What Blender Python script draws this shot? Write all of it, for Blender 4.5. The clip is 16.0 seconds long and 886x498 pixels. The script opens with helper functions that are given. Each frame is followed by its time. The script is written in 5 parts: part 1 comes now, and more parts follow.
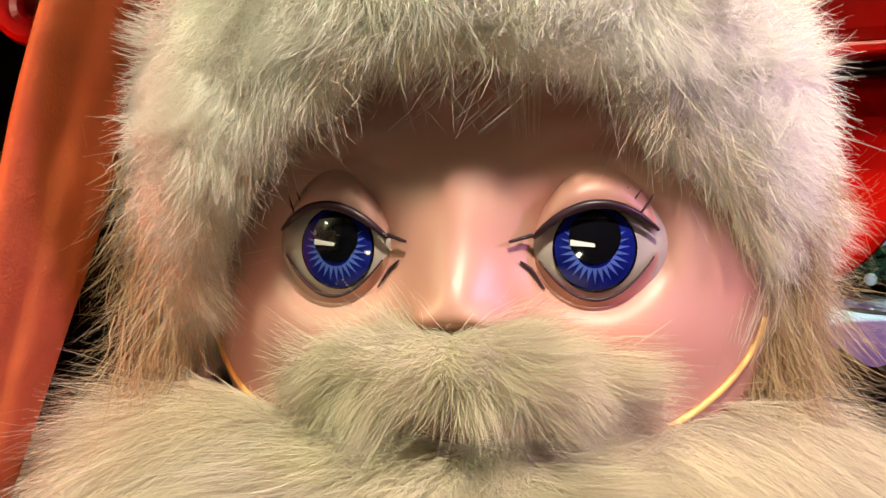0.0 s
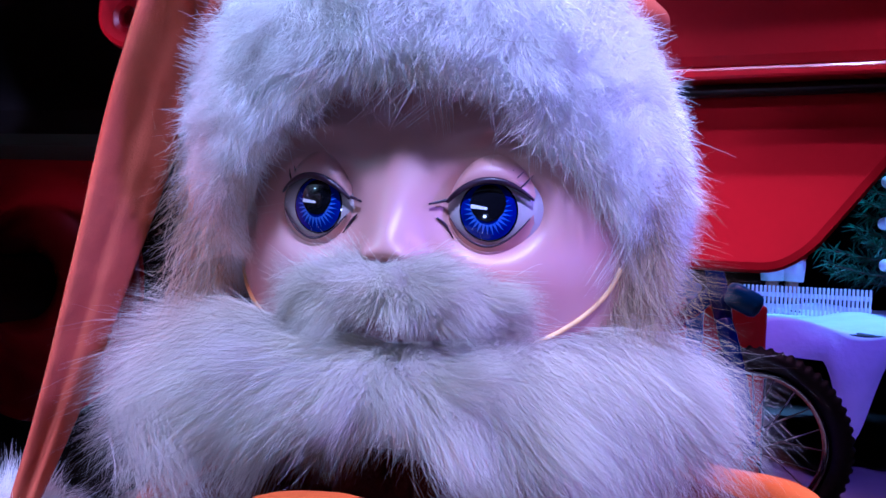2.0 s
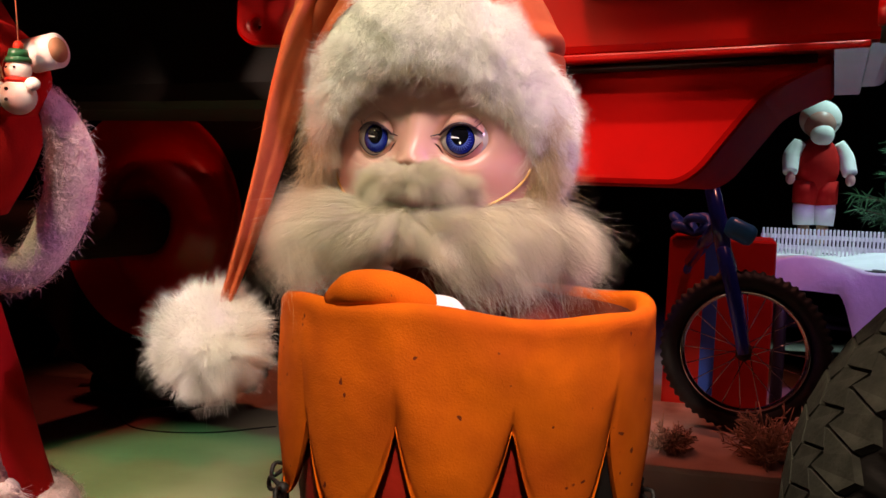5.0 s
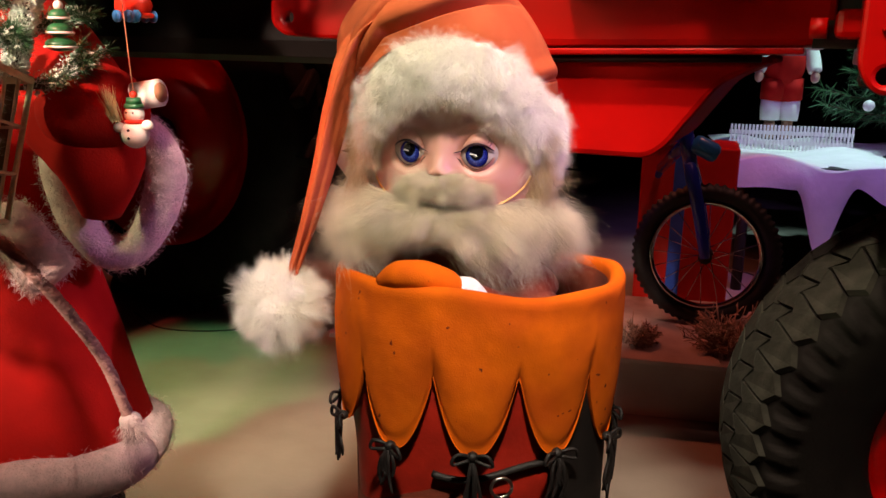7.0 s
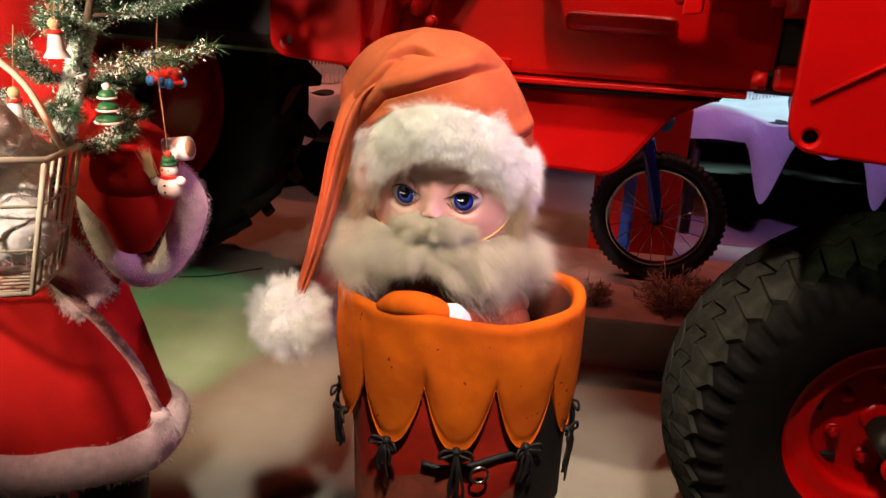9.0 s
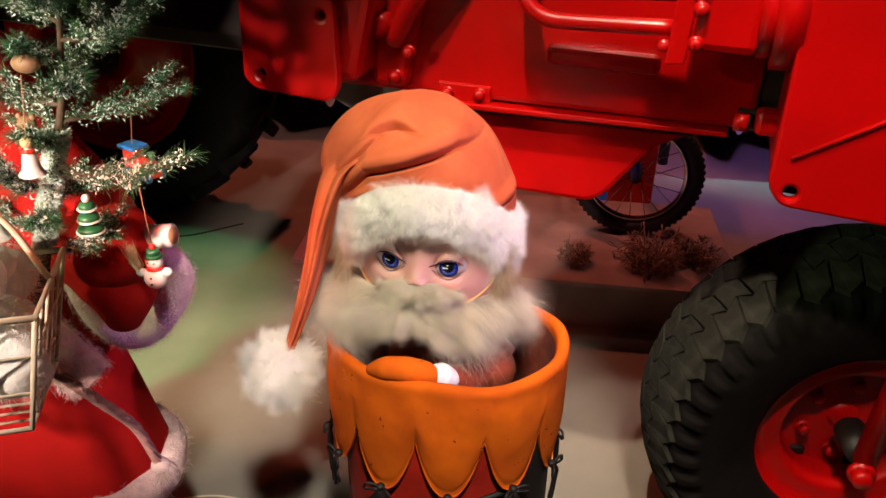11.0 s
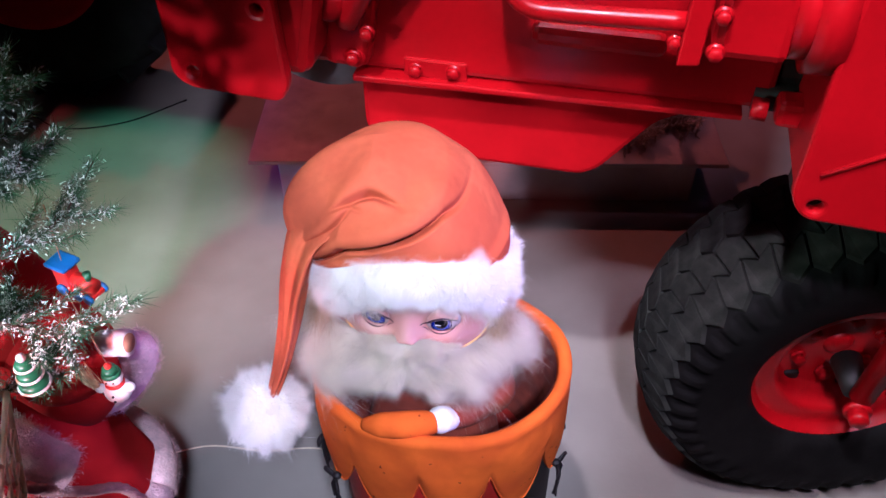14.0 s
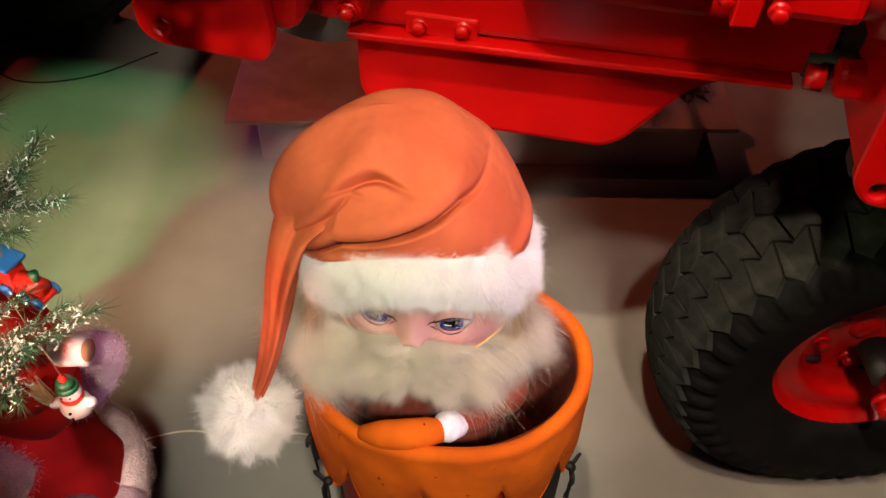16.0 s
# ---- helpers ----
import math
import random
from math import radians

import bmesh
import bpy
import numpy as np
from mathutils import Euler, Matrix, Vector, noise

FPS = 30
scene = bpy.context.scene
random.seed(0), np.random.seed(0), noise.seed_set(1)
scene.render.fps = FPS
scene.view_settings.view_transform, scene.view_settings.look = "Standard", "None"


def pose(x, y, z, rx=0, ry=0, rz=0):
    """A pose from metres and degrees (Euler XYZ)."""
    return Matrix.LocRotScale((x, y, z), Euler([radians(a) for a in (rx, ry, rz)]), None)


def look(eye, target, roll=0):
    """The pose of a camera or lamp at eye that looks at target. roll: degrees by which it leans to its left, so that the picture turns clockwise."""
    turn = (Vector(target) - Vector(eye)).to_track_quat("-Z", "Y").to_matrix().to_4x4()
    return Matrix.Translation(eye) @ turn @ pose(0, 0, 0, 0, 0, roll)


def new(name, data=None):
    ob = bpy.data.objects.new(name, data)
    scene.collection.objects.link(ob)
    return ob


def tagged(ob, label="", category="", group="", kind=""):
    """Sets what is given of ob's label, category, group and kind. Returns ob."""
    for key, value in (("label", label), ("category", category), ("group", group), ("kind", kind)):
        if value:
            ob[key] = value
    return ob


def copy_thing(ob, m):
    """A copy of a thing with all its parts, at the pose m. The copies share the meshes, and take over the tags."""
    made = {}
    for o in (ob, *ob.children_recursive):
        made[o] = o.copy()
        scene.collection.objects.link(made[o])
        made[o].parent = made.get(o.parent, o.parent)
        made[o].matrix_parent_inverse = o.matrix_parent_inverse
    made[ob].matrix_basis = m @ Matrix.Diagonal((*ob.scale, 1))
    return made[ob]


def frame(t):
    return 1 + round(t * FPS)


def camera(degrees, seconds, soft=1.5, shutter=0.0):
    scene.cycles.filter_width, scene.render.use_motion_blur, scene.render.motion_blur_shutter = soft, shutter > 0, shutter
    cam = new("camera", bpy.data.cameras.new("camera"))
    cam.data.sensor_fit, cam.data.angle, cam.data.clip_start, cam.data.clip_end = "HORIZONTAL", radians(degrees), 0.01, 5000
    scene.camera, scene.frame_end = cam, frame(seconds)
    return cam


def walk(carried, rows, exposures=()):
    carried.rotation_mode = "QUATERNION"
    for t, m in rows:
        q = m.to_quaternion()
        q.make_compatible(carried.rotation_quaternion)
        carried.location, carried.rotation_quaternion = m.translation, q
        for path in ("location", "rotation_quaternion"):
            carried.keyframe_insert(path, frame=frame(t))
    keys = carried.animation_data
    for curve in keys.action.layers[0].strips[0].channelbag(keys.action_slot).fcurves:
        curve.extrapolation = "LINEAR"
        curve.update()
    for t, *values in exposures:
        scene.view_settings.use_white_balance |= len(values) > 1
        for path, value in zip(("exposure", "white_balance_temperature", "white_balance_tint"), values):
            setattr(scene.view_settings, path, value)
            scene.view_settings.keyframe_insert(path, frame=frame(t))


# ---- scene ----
cam = camera(54.8, 16.0)
# seconds, x, y, z, turn about x, y, z
PATH = [
    (0.0, 0.0543, -0.1319, 0.9289, 88.84, -0.04, 2.42),
    (0.5, 0.0604, -0.1730, 0.9079, 89.23, -0.68, 3.44),
    (1.0, 0.0702, -0.2142, 0.8990, 90.00, -0.42, 3.60),
    (1.5, 0.1010, -0.2413, 0.9001, 89.74, -1.07, 5.29),
    (2.0, 0.1326, -0.2642, 0.9132, 88.62, -2.59, 7.93),
    (2.5, 0.1616, -0.3204, 0.8822, 88.71, -2.49, 9.91),
    (3.0, 0.2090, -0.3898, 0.8629, 88.95, -2.22, 11.63),
    (3.5, 0.2344, -0.4635, 0.8579, 88.80, -2.21, 12.91),
    (6.0, 0.2786, -0.8133, 0.9369, 81.73, -1.62, 12.19),
    (6.5, 0.2712, -0.8678, 0.9912, 79.41, -1.21, 11.76),
    (7.0, 0.2612, -0.9412, 1.0575, 76.88, -1.39, 10.93),
    (7.5, 0.2506, -0.9940, 1.1047, 75.14, -1.79, 9.94),
    (8.0, 0.2386, -1.0322, 1.1530, 73.77, -2.42, 8.94),
    (8.5, 0.2374, -1.0646, 1.2180, 72.21, -2.57, 8.31),
    (9.0, 0.2263, -1.0828, 1.2905, 70.46, -2.80, 8.23),
    (9.5, 0.2193, -1.0730, 1.3472, 68.72, -2.94, 7.94),
    (12.0, 0.1586, -0.8731, 1.6754, 56.42, -1.27, 4.44),
    (12.5, 0.1407, -0.8014, 1.7051, 52.86, -1.23, 3.43),
    (13.0, 0.1367, -0.7382, 1.7443, 49.96, -0.74, 2.50),
    (13.5, 0.1273, -0.6734, 1.7941, 47.33, -0.16, 1.72),
    (14.0, 0.1207, -0.6175, 1.8279, 46.14, 0.39, 1.25),
    (14.5, 0.1118, -0.5557, 1.8493, 45.60, 0.42, 1.04),
    (15.0, 0.0896, -0.5267, 1.8456, 45.31, -0.11, 0.67),
    (15.5, 0.0840, -0.4978, 1.8060, 44.07, -0.59, 0.56),
    (16.0, 0.0756, -0.4732, 1.7477, 43.01, -0.94, 0.42),
]
# a blue flash every six seconds
CALM = (-0.07, 6500, 10)
EXPOSURES = [(0.0, 0.18, 7100, 0), (0.5, 0.12, 6800, 4), (1.1, 0.05, 6500, 10), (1.6, *CALM), (1.7, *CALM), (2.0, -0.25, 3800, 42), (2.5, -0.2, 4600, 32), (2.8, -0.07, 6800, 10), (6.5, -0.07, 7100, 12), (7.7, -0.07, 6800, 10), (8.0, 0.05, 4300, 38), (8.3, -0.07, 6800, 10), (9.5, *CALM),
             (13.7, *CALM), (14.0, 0.05, 4600, 30), (14.3, -0.12, 6500, 10), (15.2, -0.26, 6400, 8), (16.0, -0.28, 6400, 8)]
walk(cam, [(t, pose(*place)) for t, *place in PATH], EXPOSURES)

# ---- light ----
world = bpy.data.worlds.new("dark_hall")
scene.world = world
world.use_nodes = True
world.node_tree.nodes["Background"].inputs[0].default_value = (0.9, 0.35, 0.3, 1)
world.node_tree.nodes["Background"].inputs[1].default_value = 0.0015


def spot(eye, target, watts, color, degrees=50, blend=0.6, radius=0.06):
    data = bpy.data.lights.new("stage_and_fill_light", "SPOT")
    data.energy, data.color, data.spot_size, data.spot_blend = watts, color, radians(degrees), blend
    data.shadow_soft_size = radius
    lamp = new("stage_and_fill_light", data)
    lamp.matrix_world = look(eye, target)
    return lamp


# all lamps are out of view; those called fill are added to brighten
spot((0.34, -1.30, 2.90), (0.05, 0.22, 0.82), 375, (1.0, 0.91, 0.78), 22, 0.5, 0.08)     # white key on the doll
spot((-0.05, -2.2, 0.50), (0.03, 0.25, 0.93), 15, (1.0, 0.93, 0.70), 14, 0.9, 0.10)       # low warm fill added in front of the doll
spot((-1.7, -0.9, 1.9), (-0.05, 0.25, 0.88), 92, (0.85, 1.0, 0.56), 30, 0.8, 0.06)       # green-white side light
spot((1.9, -0.35, 1.7), (0.12, 0.25, 0.95), 120, (0.78, 0.42, 1.0), 19, 0.8, 0.05)        # violet side light
spot((-0.95, -1.2, 3.4), (-1.02, 1.38, 0.0), 520, (0.26, 1.0, 0.42), 14, 0.6, 0.05)       # green on the floor
spot((-0.15, -0.5, 3.4), (0.72, 1.00, 0.0), 320, (1.0, 0.80, 0.60), 29, 0.8, 0.05)       # warm white on the floor
spot((-1.95, -0.6, 3.4), (-0.70, 1.08, 0.0), 460, (1.0, 0.84, 0.55), 14, 0.9, 0.05)        # pale beam on the floor beside the figure
spot((0.25, -1.05, 3.25), (1.00, 0.36, 0.98), 220, (1.0, 0.70, 0.6), 38, 0.8, 0.06)         # on the tractor
spot((-0.7, 2.8, 3.4), (-0.25, 2.35, 0.1), 125, (1.0, 0.20, 0.11), 66, 0.7, 0.05)        # red on the riser
spot((1.9, 3.5, 3.4), (1.55, 3.65, 0.6), 380, (0.55, 0.95, 1.0), 36, 0.7, 0.05)             # cold light on the table top
spot((1.3, 1.9, 1.9), (1.3, 3.1, 0.4), 60, (0.5, 0.25, 1.0), 60, 0.7, 0.05)              # violet on the cloth front
spot((-0.95, -1.9, 1.95), (-0.60, 0.00, 1.00), 480, (1.0, 0.80, 0.68), 25, 0.8, 0.05)      # on the coated figure
spot((-0.75, -1.6, 1.9), (-0.22, 0.2, 0.96), 230, (1.0, 0.10, 0.03), 9, 0.8, 0.05)         # red fill added on the side of the hat
spot((-2.6, 0.95, 0.9), (0.15, 1.75, 0.10), 60, (0.35, 0.12, 1.0), 22, 0.8, 0.05)         # violet on the riser
spot((-1.9, -0.6, 3.2), (-1.25, 0.95, 1.15), 110, (1.0, 0.10, 0.07), 42, 0.8, 0.05)          # red fill added on the rear of the tractor
spot((0.95, 1.45, 3.3), (0.60, 2.35, 0.40), 75, (1.0, 0.36, 0.32), 38, 0.8, 0.05)          # rosy fill added on bicycle and gift
spot((-1.2, 1.7, 3.0), (-1.05, 3.05, 0.40), 70, (1.0, 0.45, 0.42), 40, 0.8, 0.05)         # rosy fill added on the far cloth

# ---- materials ----


def material(name, color, rough=0.6, vary=0.25, scale=30, bump=0.1, bump_scale=120, metal=0.0, coat=0.0, sheen=0.0,
             island=0.0, second=None, second_scale=6, trans=0.0, spec=0.5, bump_dist=0.002, lumps=0, specks=None):
    m = bpy.data.materials.new(name)
    m.use_nodes = True
    nt = m.node_tree
    b = nt.nodes["Principled BSDF"]
    link = nt.links.new
    tex = nt.nodes.new("ShaderNodeTexCoord")
    n1 = nt.nodes.new("ShaderNodeTexNoise")
    n1.inputs["Scale"].default_value, n1.inputs["Detail"].default_value = scale, 6
    link(tex.outputs["Object"], n1.inputs["Vector"])
    ramp = nt.nodes.new("ShaderNodeValToRGB")
    lo = [c * (1 - vary) for c in color]
    hi = [min(1, c * (1 + vary)) for c in color]
    ramp.color_ramp.elements[0].color, ramp.color_ramp.elements[1].color = (*lo, 1), (*hi, 1)
    ramp.color_ramp.elements[0].position, ramp.color_ramp.elements[1].position = 0.3, 0.7
    link(n1.outputs["Fac"], ramp.inputs["Fac"])
    out = ramp.outputs["Color"]
    if second:
        n2 = nt.nodes.new("ShaderNodeTexNoise")
        n2.inputs["Scale"].default_value, n2.inputs["Detail"].default_value = second_scale, 4
        link(tex.outputs["Object"], n2.inputs["Vector"])
        r2 = nt.nodes.new("ShaderNodeValToRGB")
        r2.color_ramp.elements[0].position, r2.color_ramp.elements[1].position = 0.45, 0.68
        link(n2.outputs["Fac"], r2.inputs["Fac"])
        mix = nt.nodes.new("ShaderNodeMix")
        mix.data_type = "RGBA"
        link(r2.outputs["Color"], mix.inputs["Factor"])
        link(out, mix.inputs["A"])
        mix.inputs["B"].default_value = (*second, 1)
        out = mix.outputs["Result"]
    if island:
        geo = nt.nodes.new("ShaderNodeNewGeometry")
        hsv = nt.nodes.new("ShaderNodeHueSaturation")
        span = nt.nodes.new("ShaderNodeMapRange")
        span.inputs["To Min"].default_value, span.inputs["To Max"].default_value = 1 - island, 1 + island
        link(geo.outputs["Random Per Island"], span.inputs["Value"])
        link(span.outputs["Result"], hsv.inputs["Value"])
        link(out, hsv.inputs["Color"])
        out = hsv.outputs["Color"]
    link(out, b.inputs["Base Color"])
    b.inputs["Roughness"].default_value, b.inputs["Metallic"].default_value = rough, metal
    b.inputs["Coat Weight"].default_value, b.inputs["Sheen Weight"].default_value = coat, sheen
    b.inputs["Specular IOR Level"].default_value = spec
    b.inputs["Coat Roughness"].default_value = 0.09
    if trans:
        b.inputs["Subsurface Weight"].default_value = trans
        b.inputs["Subsurface Radius"].default_value = (0.01, 0.005, 0.003)
    if lumps:
        n4 = nt.nodes.new("ShaderNodeTexNoise")
        n4.inputs["Scale"].default_value, n4.inputs["Detail"].default_value = lumps, 2
        link(tex.outputs["Object"], n4.inputs["Vector"])
        b4 = nt.nodes.new("ShaderNodeBump")
        b4.inputs["Strength"].default_value, b4.inputs["Distance"].default_value = 0.6, 0.008
        link(n4.outputs["Fac"], b4.inputs["Height"])
    if specks:
        n5 = nt.nodes.new("ShaderNodeTexNoise")
        n5.inputs["Scale"].default_value, n5.inputs["Detail"].default_value = 85, 1
        link(tex.outputs["Object"], n5.inputs["Vector"])
        r5 = nt.nodes.new("ShaderNodeValToRGB")
        r5.color_ramp.elements[0].position, r5.color_ramp.elements[1].position = 0.745, 0.77
        link(n5.outputs["Fac"], r5.inputs["Fac"])
        m5 = nt.nodes.new("ShaderNodeMix")
        m5.data_type = "RGBA"
        link(r5.outputs["Color"], m5.inputs["Factor"])
        link(out, m5.inputs["A"])
        m5.inputs["B"].default_value = (*specks, 1)
        link(m5.outputs["Result"], b.inputs["Base Color"])
    if bump:
        n3 = nt.nodes.new("ShaderNodeTexNoise")
        n3.inputs["Scale"].default_value, n3.inputs["Detail"].default_value = bump_scale, 5
        link(tex.outputs["Object"], n3.inputs["Vector"])
        bn = nt.nodes.new("ShaderNodeBump")
        bn.inputs["Strength"].default_value, bn.inputs["Distance"].default_value = bump, bump_dist
        link(n3.outputs["Fac"], bn.inputs["Height"])
        if lumps:
            link(b4.outputs["Normal"], bn.inputs["Normal"])
        link(bn.outputs["Normal"], b.inputs["Normal"])
    return m


M_SKIN = material("doll_vinyl", (0.53, 0.29, 0.25), 0.40, 0.05, 14, 0.05, 60, trans=0.10, second=(0.58, 0.25, 0.20), second_scale=9, spec=0.45)
M_EYEWHITE = material("eye_white", (0.46, 0.39, 0.38), 0.12, 0.04, 40, 0, coat=0.6)
M_IRIS = material("iris_blue", (0.007, 0.012, 0.17), 0.08, 0.3, 200, 0, coat=0.5, spec=0.3)
M_SPIKE = material("iris_rays", (0.085, 0.14, 0.55), 0.08, 0.1, 100, 0, coat=0.5, spec=0.3)
M_PUPIL = material("pupil_black", (0.004, 0.004, 0.006), 0.04, 0.1, 50, 0, coat=1.0)
M_CATCH = material("painted_catchlight", (0.85, 0.83, 0.85), 0.1, 0.02, 50, 0)
M_LASH = material("painted_lash", (0.03, 0.008, 0.02), 0.4, 0.2, 80, 0)
M_GOLD = material("gilt_edge", (0.85, 0.52, 0.16), 0.4, 0.15, 120, 0.1)
M_FURBASE = material("fur_backing", (0.86, 0.83, 0.78), 0.9, 0.15, 60, 0.5, 200)
M_HAT = material("orange_felt_hat", (0.48, 0.104, 0.036), 0.85, 0.10, 60, 0.35, 700, second=(0.42, 0.076, 0.026), second_scale=7, bump_dist=0.001, spec=0.2, lumps=22)
M_COLLAR = material("orange_felt_collar", (0.66, 0.115, 0.002), 0.88, 0.10, 20, 0.35, 420, second=(0.50, 0.073, 0.002), second_scale=9, bump_dist=0.0015, spec=0.2, lumps=16, specks=(0.16, 0.02, 0.004))
# felt colour lowered to carry the shade inside the boot
M_INNER = material("shaded_red_felt", (0.22, 0.034, 0.012), 0.9, 0.25, 30, 0.4, 300, second=(0.12, 0.018, 0.008), second_scale=12)
M_BOOT = material("red_leather", (0.42, 0.018, 0.008), 0.5, 0.2, 25, 0.3, 160, second=(0.27, 0.012, 0.006), second_scale=8)
M_LACE = material("dark_lace", (0.007, 0.004, 0.0035), 0.6, 0.3, 150, 0.4, 500)
M_STEEL = material("dull_steel", (0.5, 0.47, 0.42), 0.3, 0.15, 80, 0.1, 200, metal=1.0)
M_RED = material("tractor_paint", (0.50, 0.001, 0.001), 0.34, 0.07, 9, 0.06, 45, spec=0.4, coat=0.16, second=(0.43, 0.001, 0.001), second_scale=5)
# tractor red without gloss, so the bright snow table leaves no reflection on the sump
M_SUMP = material("matte_tractor_paint", (0.50, 0.002, 0.002), 0.70, 0.08, 9, 0.10, 45, spec=0.08, second=(0.42, 0.002, 0.002), second_scale=5)
# near-black for iron parts, and for shade in the gaps of the tractor
M_DARKIRON = material("dark_iron_and_shade", (0.012, 0.006, 0.005), 0.6, 0.3, 30, 0.3, 150)
M_GREASE = material("grey_casting", (0.20, 0.19, 0.16), 0.5, 0.25, 20, 0.3, 120)
M_RUBBER = material("tyre_rubber", (0.006, 0.0055, 0.005), 0.75, 0.3, 25, 0.35, 160, spec=0.12, second=(0.012, 0.011, 0.010), second_scale=10)
# tread colour, lighter than the sidewall rubber
M_TREAD = material("lighter_tread", (0.022, 0.023, 0.018), 0.9, 0.3, 35, 0.4, 180, spec=0.2, second=(0.046, 0.048, 0.037), second_scale=18)
M_CONCRETE = material("concrete", (0.30, 0.275, 0.225), 0.72, 0.10, 5, 0.25, 60, second=(0.22, 0.20, 0.17), second_scale=1.6)
M_BOARD = material("painted_board", (0.42, 0.33, 0.30), 0.7, 0.2, 12, 0.3, 80, second=(0.28, 0.2, 0.18), second_scale=6)
# near-black for the walls and ceiling added around the hall
M_WALL = material("near_black", (0.012, 0.006, 0.006), 0.9, 0.3, 3, 0.2, 10)
M_COAT = material("red_velvet", (0.42, 0.006, 0.004), 0.85, 0.12, 18, 0.3, 300, spec=0.2)
M_TRIM = material("plush_trim", (0.78, 0.56, 0.54), 0.95, 0.14, 60, 0.8, 260, bump_dist=0.004)
M_ROPE = material("pink_cord", (0.55, 0.28, 0.24), 0.8, 0.15, 90, 0.4, 300)
M_WIRE = material("cream_wire", (0.72, 0.62, 0.45), 0.45, 0.1, 60, 0.1)
M_COTTON = material("cotton_wool", (0.84, 0.82, 0.78), 0.95, 0.07, 25, 0.4, 60, bump_dist=0.002)
M_NEEDLE = material("pine_needles", (0.045, 0.125, 0.05), 0.6, 0.3, 30, 0, island=0.5)
M_FROST = material("frosted_needles", (0.80, 0.88, 0.80), 0.5, 0.15, 40, 0, island=0.3)
M_BARK = material("twig", (0.10, 0.06, 0.035), 0.8, 0.3, 60, 0.4, 200)
M_TIRE_BIKE = material("bicycle_rubber", (0.012, 0.012, 0.013), 0.6, 0.3, 60, 0.3, 200)
M_BLUE = material("blue_enamel", (0.015, 0.03, 0.32), 0.2, 0.15, 20, 0.05, coat=0.6)
M_CHROME = material("chrome", (0.7, 0.7, 0.72), 0.15, 0.05, 40, 0, metal=1.0)
M_GIFT = material("red_gift_foil", (0.55, 0.015, 0.01), 0.3, 0.15, 6, 0.35, 14, bump_dist=0.01)
M_RIBBON = material("blue_ribbon", (0.03, 0.10, 0.55), 0.4, 0.15, 20, 0.1)
M_FENCE = material("white_paint", (0.8, 0.78, 0.74), 0.6, 0.08, 30, 0.1)
M_SHEET = material("white_cloth", (0.78, 0.76, 0.74), 0.9, 0.08, 8, 0.4, 40, bump_dist=0.006)
M_DRY = material("dry_shrub", (0.42, 0.28, 0.22), 0.8, 0.3, 40, 0, island=0.4)
M_ORN_W = material("white_ornament", (0.8, 0.78, 0.74), 0.35, 0.05, 40, 0.05)
M_ORN_G = material("green_ornament", (0.02, 0.13, 0.05), 0.35, 0.1, 40, 0.05)
M_ORN_R = material("red_ornament", (0.6, 0.03, 0.015), 0.3, 0.1, 40, 0.05)
M_ORN_B = material("blue_ornament", (0.03, 0.20, 0.55), 0.3, 0.1, 40, 0.05)
M_BROWN = material("brown_ornament", (0.36, 0.19, 0.10), 0.5, 0.15, 60, 0.1)
M_STRAW = material("straw", (0.62, 0.44, 0.22), 0.7, 0.2, 90, 0.1)
M_THREAD = material("thread", (0.5, 0.25, 0.15), 0.7, 0.1, 90, 0)


def hair(name, color, island=0.2, vary=0.12, scale=26, glow=0.45):
    """Hair that lets light through: part diffuse, part translucent, with a little gloss."""
    m = material(name, color, 0.55, vary, scale, 0, island=island, spec=0.25)
    nt = m.node_tree
    b = nt.nodes["Principled BSDF"]
    tr = nt.nodes.new("ShaderNodeBsdfTranslucent")
    nt.links.new(b.inputs["Base Color"].links[0].from_socket, tr.inputs["Color"])
    mx = nt.nodes.new("ShaderNodeMixShader")
    mx.inputs["Fac"].default_value = glow
    nt.links.new(b.outputs[0], mx.inputs[1])
    nt.links.new(tr.outputs[0], mx.inputs[2])
    nt.links.new(mx.outputs[0], nt.nodes["Material Output"].inputs["Surface"])
    return m


M_BEARD = hair("beard_hair", (0.76, 0.69, 0.56), 0.04, 0.10, 26, 0.46)
M_FUR = hair("white_fur", (0.96, 0.94, 0.89), 0.01, 0.02, 26, 0.52)
M_SIDEHAIR = hair("tan_side_hair", (0.60, 0.46, 0.29), 0.2, 0.15, 26, 0.5)
M_PLUSH = hair("plush_pile", (0.80, 0.58, 0.56), 0.08, 0.08, 26, 0.5)

# ---- shape helpers ----


def unit(v):
    v = np.asarray(v, float)
    return v / (np.linalg.norm(v, axis=-1, keepdims=True) + 1e-12)


